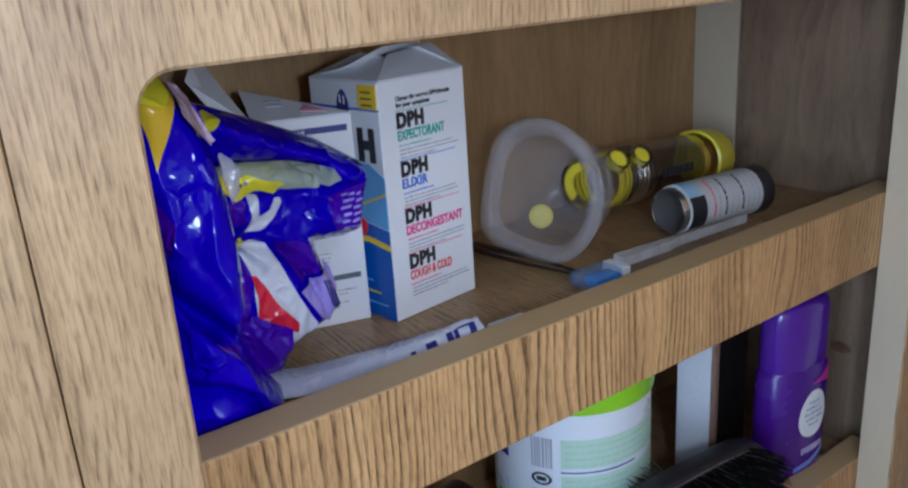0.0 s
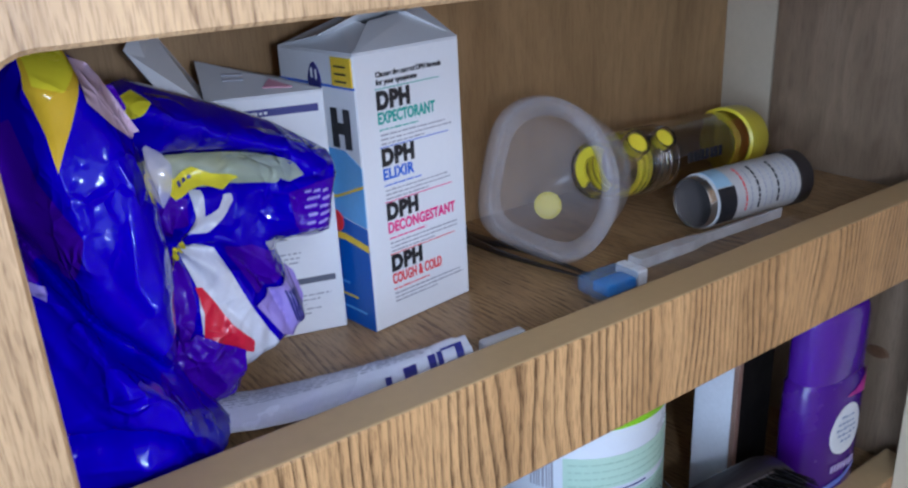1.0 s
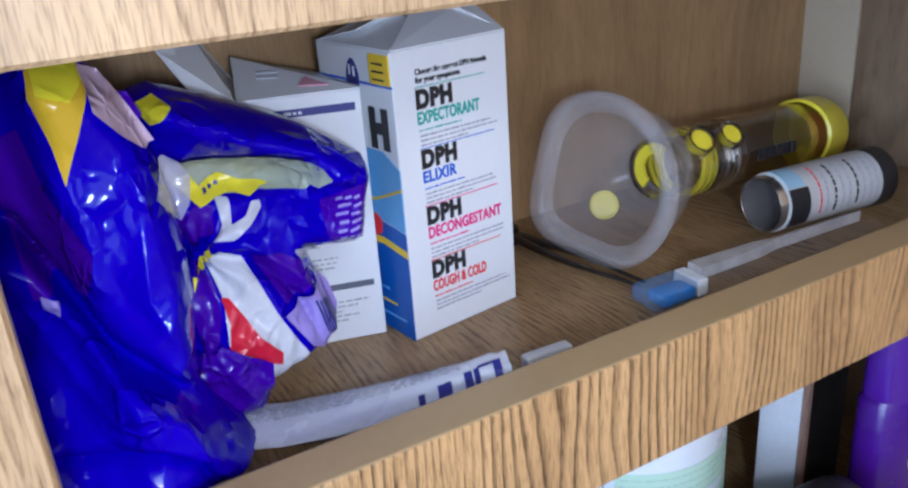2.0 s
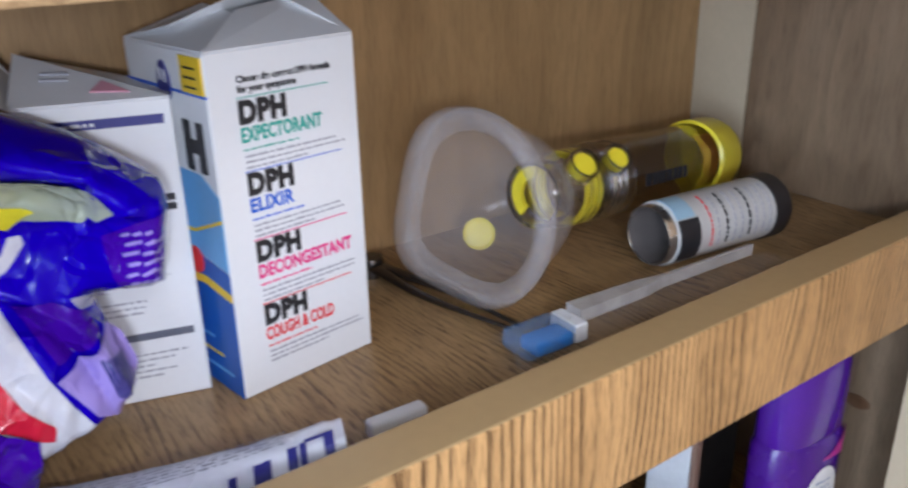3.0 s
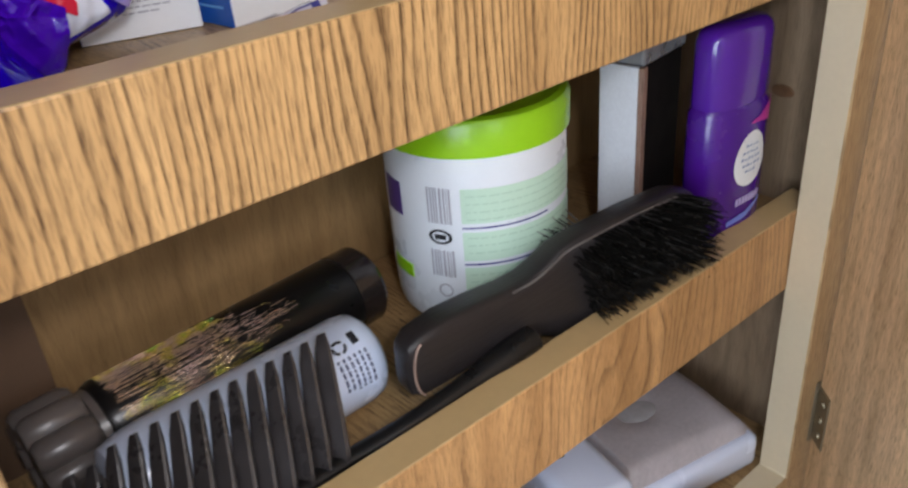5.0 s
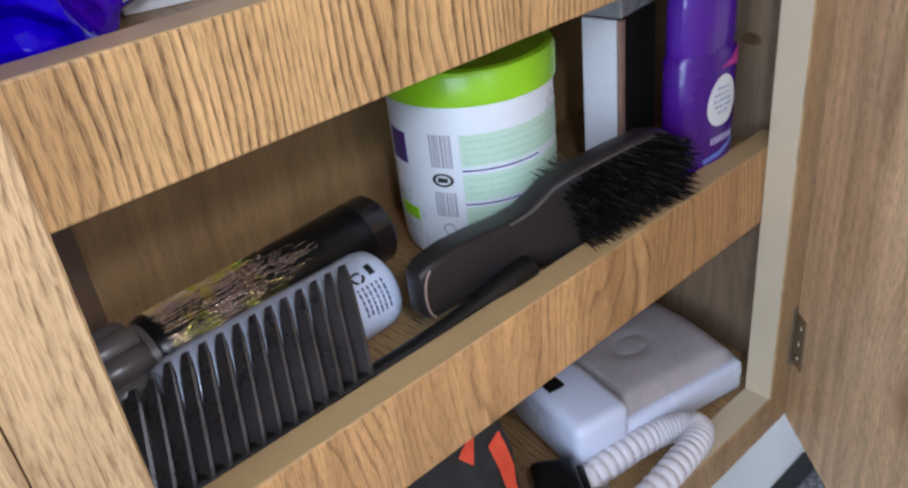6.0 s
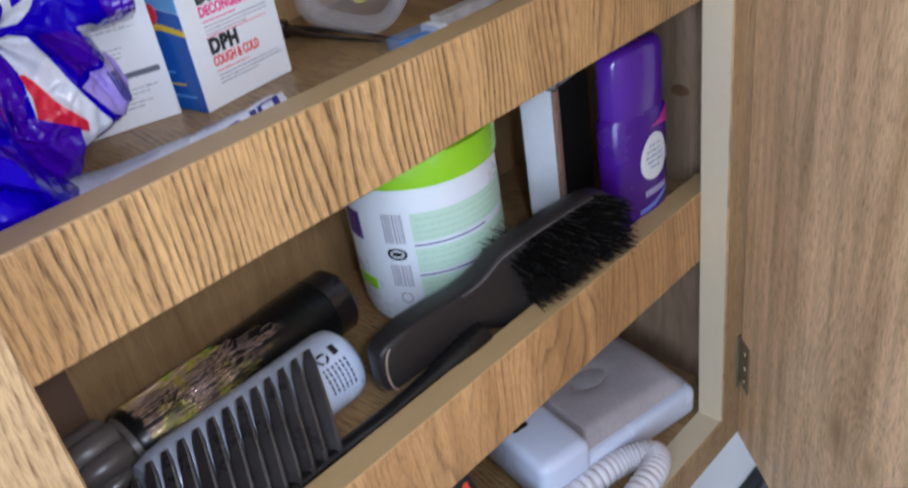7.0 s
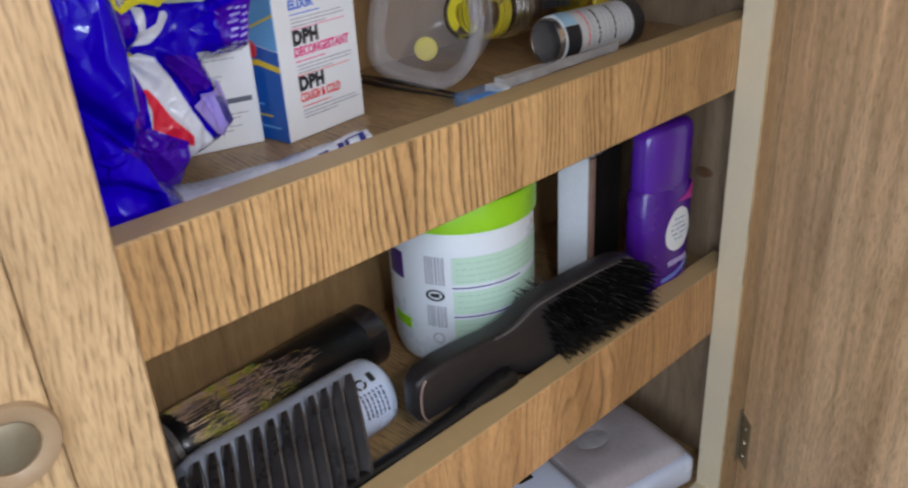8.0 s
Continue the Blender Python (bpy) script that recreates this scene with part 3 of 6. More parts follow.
def white_carton():
    w, h, dep = 0.052, 0.1190, 0.050
    c = thing("small_carton", "white printed carton with a torn open top, behind the wrapper", "carton", pose(0.0990, 0.1555, LIP + SHELF, 0, 0, -16.0))
    rng = random.Random(9)
    bm = block(0, w, 0, dep, 0.0002, h, 0.0006, 1)
    for f in [f for f in bm.faces if f.normal.z > 0.9]:
        bm.faces.remove(f)
    part("body", bm, CARD, c)
    def flap(pts, label="", name="top_flap", ink=CARD):
        bm = bmesh.new()
        a = [bm.verts.new(p) for p in pts]
        b = [bm.verts.new(Vector(p) + Vector((0.0002, 0, 0.0005))) for p in pts]
        bm.faces.new(a[::-1]), bm.faces.new(b)
        for k in range(len(a)):
            j = (k + 1) % len(a)
            bm.faces.new((a[k], a[j], b[j], b[k]))
        part(name, bm, ink, c, label)
    rise = lambda x, y: h + 0.012 * y / (0.85 * dep)
    at = lambda pts, lift=0.0: [(x, y, rise(x, y) + lift) for x, y in pts]
    flap(at([(0.0, 0.0), (w, 0.0), (0.0, dep * 0.85)]), "sloping top flap")
    flap([(w, 0.0, h), (w, dep * 0.9, h - 0.003), (w * 0.5, dep * 0.95, h), (0.0, dep * 0.85, h + 0.012)], "bent back flap", "back_flap")
    flap([(0.0, 0.0, h), (0.0, dep * 0.92, h), (-0.016, dep * 0.78, h + 0.027), (-0.024, dep * 0.50, h + 0.031), (-0.029, dep * 0.18, h + 0.024), (-0.018, 0.0, h + 0.007)], "bent side flap", "side_flap")
    y = -0.0002
    part("title_bar", print_bars([(0.0035, 0.049, h * 0.925)], y, 0.0034), NAVY_INK, c)
    part("title_print", small_print(0.005, 0.026, h * 0.925 + 0.001, y - 0.0002, rng, 0.0012), CARD, c)
    for z, n, x1 in ((0.86, 2, 0.026), (0.80, 2, 0.030), (0.64, 3, 0.046), (0.50, 4, 0.047), (0.36, 3, 0.044), (0.17, 5, 0.046)):
        bm = bmesh.new()
        for k in range(n):
            small_print(0.004, x1 * rng.uniform(0.7, 1.0), h * z - 0.0024 * k, y, rng, 0.0007, bm)
        part("small_print", bm, GREY_INK, c)
    part("side_bar", print_bars([(0.022, 0.049, h * 0.685), (0.022, 0.049, h * 0.655)], y, 0.0026), BLACK_INK, c)
    part("batch_bar", print_bars([(0.0215, 0.0485, h * 0.225)], y, 0.0030), paint("slate_ink", (0.12, 0.13, 0.17), 0.5), c)
    flap(at([(0.026, 0.006), (0.039, 0.004), (0.030, 0.014)], 0.0009), name="flap_mark", ink=paint("faded_pink_ink", (0.62, 0.30, 0.38), 0.5))
    for k in (0.017, 0.022):
        flap(at([(0.010, k), (0.019, k - 0.001), (0.019, k + 0.0004), (0.010, k + 0.0014)], 0.0009), name="flap_print", ink=GREY_INK)


dph_carton()
white_carton()


def cyl_patch(r, s0, s1, a0, a1, m, bm=None, n=10, thick=0.0003):
    """A printed patch on a cylinder of radius r round the z axis of m, between heights s0, s1 and degrees a0, a1."""
    made = bm or bmesh.new()
    cols = []
    for k in range(n + 1):
        a = radians(a0 + (a1 - a0) * k / n)
        c, s = math.cos(a), math.sin(a)
        cols.append([made.verts.new(m @ Vector((rr * c, rr * s, z))) for rr, z in ((r - thick, s0), (r + thick, s0), (r + thick, s1), (r - thick, s1))])
    for p, q in zip(cols, cols[1:]):
        for k in range(4):
            j = (k + 1) % 4
            made.faces.new((p[k], p[j], q[j], q[k]))
    made.faces.new(cols[0][::-1])
    made.faces.new(cols[-1])
    return made


def film(name, colour, alpha, rough, tintvar=0.08):
    """Thin clear or milky plastic: partly see-through, with a gloss of its own."""
    m, nt, p = nodes_of(name)
    h = noise_tex(nt, mapped(nt, (55,) * 3), 1.0, 4.0, 0.6)
    nt.links.new(ramp(nt, h, [(0.3, tuple(c * (1 - tintvar) for c in colour)), (0.7, tuple(min(1, c * (1 + tintvar)) for c in colour))]), p.inputs["Base Color"])
    nt.links.new(ramp(nt, h, [(0.3, (alpha * 0.85,) * 3), (0.75, (min(1, alpha * 1.15),) * 3)]), p.inputs["Alpha"])
    p.inputs["Roughness"].default_value = rough
    p.inputs["Specular IOR Level"].default_value = 0.6
    return m


SILICONE = film("milky_silicone", (0.58, 0.54, 0.53), 0.27, 0.22, 0.03)
CLEAR_PLASTIC = clear("clear_plastic", (0.86, 0.83, 0.78), 0.03, 1.0, 1.30)
CLEAR_RIB = clear("clear_rib_plastic", (0.95, 0.95, 0.95), 0.03, 1.0, 1.42)
YELLOW_PLASTIC = paint("yellow_plastic", (0.83, 0.70, 0.03), 0.35, mottled=0.05, coat=0.2)
AMBER_PLASTIC = paint("amber_plastic", (0.55, 0.20, 0.03), 0.4)


def chamber_with_mask():
    """Inhaler spacer lying on its side: a wide mask, a valve neck, a long chamber and a yellow end cap."""
    a, b = Vector((0.2845, 0.1385, 0.0255)), Vector((0.5115, 0.178, 0.0020))
    c = thing("inhaler_spacer", "clear inhaler spacer with a milky face mask and yellow valves", "spacer", Matrix.Translation((a.x, a.y, LIP + SHELF)))
    m = along((0, 0, a.z - SHELF), b - a + Vector((0, 0, a.z - SHELF)))
    # the mask is pear-shaped: its nose points low and to the back
    ref = m.to_3x3().inverted() @ Vector((-0.05, 0.80, -0.60))
    th0 = math.atan2(ref.y, ref.x)
    seg = 96

    def loop(bm, r, z, flat):
        out = []
        for k in range(seg):
            t = 2 * math.pi * k / seg
            inv = 1 / r ** 12
            for side in (-0.82, 0.82):
                d = math.cos(t - th0 - side)
                if d > 0.2:
                    inv += (d / (r * (1 - 0.065 * flat))) ** 12
            rr = 0.955 * inv ** (-1 / 12) * (1 + 0.13 * flat * math.exp(-(((t - th0 + math.pi) % (2 * math.pi) - math.pi) / 0.36) ** 2))
            out.append(bm.verts.new(m @ Vector((rr * math.cos(t), rr * math.sin(t), z))))
        return out

    def shell(profile):
        bm = bmesh.new()
        rings = [loop(bm, r, z, f) for r, z, f in profile]
        for p, q in zip(rings, rings[1:]):
            for k in range(seg):
                j = (k + 1) % seg
                bm.faces.new((p[k], p[j], q[j], q[k]))
        return bm
    outer = [(0.0490, -0.0060, 1), (0.0470, -0.0025, 1), (0.0448, 0.0010, 1), (0.0425, 0.0083, 0.9), (0.0390, 0.0197, 0.6), (0.0335, 0.0310, 0.3), (0.0255, 0.0410, 0), (0.0180, 0.0450, 0), (0.0160, 0.0520, 0)]
    part("mask", shell(outer), SILICONE, c, "milky silicone mask", 60)
    # a soft rolled lip, thicker and milkier than the wall behind it
    rim = [(0.0382, -0.0035, 1), (0.0392, -0.0065, 1), (0.0425, -0.0102, 1), (0.0465, -0.0126, 1), (0.0495, -0.0118, 1), (0.0506, -0.0088, 1), (0.0494, -0.0058, 1), (0.0455, -0.0054, 1), (0.0415, -0.0044, 1), (0.0382, -0.0035, 1)]
    part("mask_rim", shell(rim), film("milky_lip", (0.60, 0.5600, 0.55), 0.22, 0.30, 0.03), c, "soft rolled lip", 60)
    crest = [(0.0464, -0.0024, 1), (0.0478, -0.0038, 1), (0.0488, -0.0032, 1), (0.0480, -0.0016, 1)]
    part("mask_bead", shell(crest), SILICONE, c, smooth=60)
    part("valve_seat", lathe([(0.0150, 0.040), (0.0172, 0.040), (0.0175, 0.050), (0.0150, 0.050), (0.0150, 0.040)], 40, m), CLEAR_RIB, c, smooth=40)
    cres = bmesh.new()
    front = m.to_3x3().inverted() @ Vector((-0.1, 0.9, 0.15))
    f0 = math.degrees(math.atan2(front.y, front.x))
    cyl_patch(0.0115, 0.041, 0.0435, f0 - 68, f0 + 68, m, cres, 20, 0.0030)
    part("inner_valve", cres, YELLOW_PLASTIC, c, "yellow crescent valve", 40)
    # the yellow exhale disc on the mask's far wall
    dm = Matrix.Translation((0.3085 - a.x, 0.1700 - a.y, -0.003 - SHELF)) @ Vector((-0.62, -0.70, 0.35)).to_track_quat('Z', 'Y').to_matrix().to_4x4()
    disc = part("exhale_disc", lathe([(0, 0), (0.0083, 0), (0.0085, 0.0008), (0.0070, 0.0013), (0.0068, 0.0009), (0, 0.0011)], 32, dm), YELLOW_PLASTIC, c, "yellow valve disc", 40)
    bars = bmesh.new()
    for k in range(3):
        block(-0.004, 0.004, -0.0045 + 0.004 * k, -0.0033 + 0.004 * k, 0.001, 0.0015, bm=bars)
    bars.transform(dm)
    part("disc_ribs", bars, YELLOW_PLASTIC, disc)
    # neck with yellow rings and clear ribs
    part("neck", lathe([(0.0160, 0.052), (0.0200, 0.056), (0.0205, 0.075), (0.0188, 0.078), (0.0188, 0.098), (0.0206, 0.1036), (0.0196, 0.1040), (0.0176, 0.098), (0.0176, 0.077), (0.0192, 0.074), (0.0188, 0.057), (0.0150, 0.0525), (0.0160, 0.052)], 48, m), CLEAR_RIB, c, smooth=50)
    for z in (0.060, 0.066, 0.0705):
        part("yellow_ring", lathe([(0.0172, z), (0.0192, z), (0.0196, z + 0.0022), (0.0172, z + 0.0022), (0.0172, z)], 48, m), YELLOW_PLASTIC, c, smooth=40)
    for z in (0.082, 0.0875, 0.093):
        part("clear_ring", lathe([(0.0190, z), (0.0206, z + 0.0002), (0.0214, z + 0.0013), (0.0206, z + 0.0024), (0.0190, z + 0.0026), (0.0190, z)], 48, m), CLEAR_RIB, c, smooth=40)
    up = m.to_3x3().inverted() @ Vector((-0.10, -0.72, 0.70))
    ua = math.atan2(up.y, up.x)
    for z, r, l in ((0.058, 0.0085, 0.010), (0.089, 0.0080, 0.009)):
        q = m @ Matrix.Translation((0.017 * math.cos(ua), 0.017 * math.sin(ua), z)) @ Vector((math.cos(ua), math.sin(ua), -0.25)).to_track_quat('Z', 'Y').to_matrix().to_4x4()
        port = part("valve_port", lathe([(r, 0.002), (r, l), (r - 0.0006, l + 0.0006), (r - 0.0014, l), (r - 0.0014, 0.002), (r, 0.002)], 28, q), CLEAR_RIB, c, smooth=40)
        part("port_disc", lathe([(0, 0.003), (r * 0.72, 0.003), (r * 0.72, l - 0.001), (0, l - 0.001)], 24, q), YELLOW_PLASTIC, port, "yellow port disc", 40)
    part("chamber", lathe([(0.0210, 0.104), (0.0215, 0.110), (0.0218, 0.206), (0.0205, 0.208), (0.0205, 0.110), (0.0200, 0.105), (0.0210, 0.104)], 56, m), CLEAR_PLASTIC, c, "clear tube", 40)
    lo = m.to_3x3().inverted() @ Vector((-0.3, -0.8, 0.1))
    la = math.degrees(math.atan2(lo.y, lo.x))
    bm = bmesh.new()
    for s0, s1 in ((0.112, 0.117), (0.119, 0.1225), (0.124, 0.1265), (0.128, 0.132), (0.134, 0.139), (0.141, 0.1445), (0.146, 0.150), (0.152, 0.156)):
        cyl_patch(0.0219, s0, s1, la - 10, la + 8, m, bm, 4)
    tagged(part("maker_mark", bm, BLACK_INK, c), kind="stuff")
    part("residue", cyl_patch(0.0200, 0.178, 0.197, la - 55, la + 40, m, n=16), AMBER_PLASTIC, c, "amber stain inside")
    part("end_cap", lathe([(0.0222, 0.197), (0.0242, 0.198), (0.0244, 0.220), (0.0225, 0.226), (0.0165, 0.228), (0.0160, 0.223), (0, 0.223)], 56, m), YELLOW_PLASTIC, c, "yellow end cap", 40)


def label_canister():
    r = 0.0174
    a, b = Vector((0.3755, 0.1135, SHELF + r + 0.001)), Vector((0.475, 0.1040, SHELF + r + 0.001))
    c = thing("medicine_canister", "open metal canister in a white pharmacy label, lying on the shelf", "canister", pose(a.x, a.y, LIP + SHELF))
    m = along((0, 0, r + 0.001), b - a + Vector((0, 0, r + 0.001)))
    steel = paint("dull_steel", (0.55, 0.54, 0.52), 0.28, 0.95)
    part("tube", lathe([(0.0150, 0.030), (0.0150, 0.001), (0.0155, 0.0), (0.0160, 0.001), (0.0162, 0.020), (0.0150, 0.030)], 48, m), steel, c, "bare metal mouth", 40)
    part("inside", lathe([(0, 0.030), (0.0149, 0.030), (0.0149, 0.001)], 40, m), paint("grey_inside", (0.17, 0.15, 0.14), 0.45, 0.2), c, smooth=60)
    part("sleeve", lathe([(0.0160, 0.0055), (r, 0.006), (r, 0.079), (0.0160, 0.0795)], 56, m), paint("label_paper", (0.52, 0.51, 0.49), 0.5, mottled=0.10, grain=70), c, "white paper label", 40)
    part("end_cap", lathe([(0.0160, 0.077), (0.0180, 0.0775), (0.0183, 0.0885), (0.0166, 0.0910), (0, 0.0914)], 48, m), paint("black_cap", (0.03, 0.025, 0.025), 0.4), c, "dark end cap", 40)
    f = m.to_3x3().inverted() @ Vector((-0.25, -0.8, 0.55))
    fa = math.degrees(math.atan2(f.y, f.x))
    low = m.to_3x3().inverted() @ Vector((-0.1, -0.9, -0.45))
    sgn = 1 if (math.degrees(math.atan2(low.y, low.x)) - fa + 180) % 360 - 180 > 0 else -1
    part("black_block", cyl_patch(r + 0.0003, 0.0062, 0.0200, fa - sgn * 4, fa + sgn * 72, m), BLACK_INK, c)
    part("blue_block", cyl_patch(r + 0.0003, 0.0062, 0.0185, fa - sgn * 6, fa - sgn * 62, m), paint("pale_blue_ink", (0.33, 0.50, 0.62), 0.5), c)
    rng = random.Random(3)
    for k, (s, ink) in enumerate(((0.028, RED_INK), (0.033, GREY_INK), (0.039, BLACK_INK), (0.045, GREY_INK), (0.0505, GREY_INK), (0.056, BLACK_INK), (0.0615, GREY_INK), (0.067, GREY_INK), (0.072, GREY_INK))):
        bm = bmesh.new()
        at = -48 + rng.uniform(0, 12)
        while at < 55:
            w = rng.uniform(4, 15)
            cyl_patch(r + 0.0002, s, s + (0.0012 if ink is BLACK_INK else 0.0008), fa + sgn * at, fa + sgn * min(at + w, 58), m, bm, 4)
            at += w + 3
        part("label_print", bm, ink, c)


def pouch():
    """A thermometer-like stick with a blue block in a clear sleeve, lying along the lip."""
    c = thing("test_stick", "white test stick with a blue end in a clear plastic sleeve", "stick", pose(0.2580, 0.0855, LIP + SHELF, 0, 0, -2.0))
    part("blue_end", block(0.008, 0.029, -0.0098, 0.0030, 0.0015, 0.0080, 0.0018, 3), paint("blue_plastic", (0.012, 0.22, 0.72), 0.25, coat=0.3), c, "blue end block", 40)
    part("clear_cap", block(0.002, 0.0300, -0.0108, 0.0085, 0.0012, 0.0112, 0.0026, 3), film("bluish_clear_cap", (0.14, 0.32, 0.62), 0.30, 0.06), c, "clear bluish cap", 40)
    part("collar", block(0.0295, 0.037, -0.0095, 0.008, 0.0015, 0.0105, 0.001), CARD, c)
    outline = [(0.037, -0.0055), (0.037, 0.0045), (0.080, 0.0032), (0.092, 0.0008), (0.160, 0.0006), (0.160, -0.0008), (0.092, -0.0016), (0.080, -0.0040)]
    bm = prism([(x, y) for x, y in outline], 0.0, 0.006, pose(0, 0, 0.0078, 90))
    part("stick", bm, film("grey_white_plastic", (0.58, 0.55, 0.53), 0.6, 0.25), c)
    part("window", block(0.052, 0.070, -0.002, 0.0025, 0.0077, 0.0088), paint("dark_window", (0.10, 0.10, 0.13), 0.25), c, "dark result window")
    bm = bmesh.new()
    rows = []
    for i in range(40):
        s = i / 39
        x = -0.004 + 0.182 * s
        hw = 0.0112 * (1 - 0.30 * s) + 0.0010 * math.sin(i * 1.7)
        top = 0.0125 * (1 - 0.70 * s) + 0.0008 * noise.noise((x * 120, 0, 0))
        rows.append([bm.verts.new((x, y, z)) for y, z in ((-hw, 0.0006), (-hw * 0.8, top * 0.75), (-hw * 0.2, top), (hw * 0.5, top * 0.9), (hw, 0.0012))])
    for p, q in zip(rows, rows[1:]):
        for k in range(4):
            bm.faces.new((p[k], p[k + 1], q[k + 1], q[k]))
    part("sleeve", bm, film("sleeve_film", (0.70, 0.69, 0.69), 0.09, 0.06), c, "clear sleeve", 60)


def paste_tube():
    c = thing("ointment_tube", "half-empty white and silver ointment tube lying behind the lip", "tube", pose(0.036, 0.1120, LIP + SHELF, 0, 0, -22.5))
    bm = bmesh.new()
    L, rows = 0.139, []
    tall = lambda s: 0.0010 + 0.0092 * s ** 1.9
    for i in range(45):
        s = i / 44
        x = L * s
        hw = 0.0165 - 0.003 * s
        th = tall(s) + 0.0007 * noise.noise((x * 90, 1, 0))
        if s > 0.97:
            hw, th = hw * 0.94, th * 0.93
        z0 = 0.0005 + th + 0.0045 * math.exp(-((s - 0.10) / 0.14) ** 2)
        rows.append([bm.verts.new((x, hw * math.cos(a) * (1 + 0.04 * noise.noise((x * 60, a, 3))), z0 + th * math.sin(a) * (1 + 0.22 * noise.noise((x * 70, a * 2, 7))))) for a in (2 * math.pi * k / 28 for k in range(28))])
    for p, q in zip(rows, rows[1:]):
        for k in range(28):
            j = (k + 1) % 28
            bm.faces.new((p[k], p[j], q[j], q[k]))
    bm.faces.new(rows[0][::-1])
    bm.faces.new(rows[-1])
    part("body", bm, paint("silver_white_tube", (0.74, 0.75, 0.80), 0.25, 0.05, mottled=0.10, grain=50, coat=0.3), c, "crinkled silver-white tube", 50)
    # large dark blue logo shapes, seen upside down and cut off by the lip, and fine print above them
    def on_top(u, v, lift):
        sx = u / L
        hw, th = 0.0165 - 0.003 * sx, tall(sx)
        return (u, v, 0.0005 + th + 0.0045 * math.exp(-((sx - 0.10) / 0.14) ** 2) + th * 1.06 * math.sqrt(max(0.02, 1 - (v / hw) ** 2)) + lift)

    def stroke(bm, u0, u1, v0, v1):
        n = 6
        low = [[bm.verts.new(on_top(u0 + (u1 - u0) * i / n, v0 + (v1 - v0) * k / 2, 0.0004)) for k in range(3)] for i in range(n + 1)]
        for p, q in zip(low, low[1:]):
            for k in range(2):
                bm.faces.new((p[k], q[k], q[k + 1], p[k + 1]))
    for x, kind, drop in ((0.1240, 2, 0.001), (0.1120, 1, 0.0026), (0.101, 0, 0.0050)):
        bm = bmesh.new()
        stroke(bm, x + 0.0080, x + 0.0112, -0.0130, max(-0.0130, -0.0010 - drop))
        if kind:
            stroke(bm, x + 0.0018, x + 0.0080, -0.0036, max(-0.0036, -0.0010 - drop))
            stroke(bm, x + 0.0018, x + 0.0080, -0.0130, max(-0.0130, -0.0110 - drop))
        if kind == 2:
            stroke(bm, x, x + 0.0022, -0.0118, max(-0.0118, -0.0022 - drop))
        else:
            stroke(bm, x, x + 0.0026, -0.0130, max(-0.0130, -0.0030 - drop))
            stroke(bm, x + 0.0018, x + 0.0080, -0.0080, max(-0.0080, -0.0062 - drop))
        part("logo_shape", bm, NAVY_INK, c)
    rng = random.Random(12)
    bm = bmesh.new()
    for row in range(6):
        x = 0.022 + 0.003 * row
        while x < 0.118:
            w = rng.uniform(0.001, 0.007)
            v = -0.0005 + 0.0020 * row + rng.uniform(-0.0002, 0.0002)
            stroke(bm, x, min(x + w, 0.12), v, v + rng.uniform(0.0004, 0.0009))
            x += w + rng.uniform(0.0006, 0.0022)
    part("small_print", bm, paint("slate_print", (0.24, 0.25, 0.30), 0.4), c)
    n = thing("applicator_stick", "short white plastic applicator beside the tube", "stick", pose(0.1810, 0.0722, LIP + SHELF, 0, 0, -3.0))
    part("stick", block(0, 0.0240, -0.0032, 0.0032, 0.0004, 0.0075, 0.0016, 3), CARD, n, smooth=40)


def tweezers():
    c = thing("tweezers", "dark metal tweezers lying half under the mask", "tweezers", pose(0.2580, 0.1960, LIP + SHELF))
    dark = paint("dark_metal", (0.10, 0.09, 0.085), 0.22, 0.9)
    for k in (-1, 1):
        pts = smooth_line([(0.0, 0, 0.006), (0.004 * k + 0.003, -0.025, 0.006), (0.006 * k + 0.007, -0.055, 0.006), (0.0025 * k + 0.016, -0.096, 0.004)], 8)
        part("arm", swept(pts, lambda s: 0.0046 * (1 - 0.74 * s), 8, flat=0.6), dark, c, smooth=50)
    part("joint", lathe([(0, 0), (0.007, 0), (0.0075, 0.005), (0.006, 0.010), (0, 0.0105)], 20, pose(0, 0.001, 0.0003)), dark, c, smooth=40)


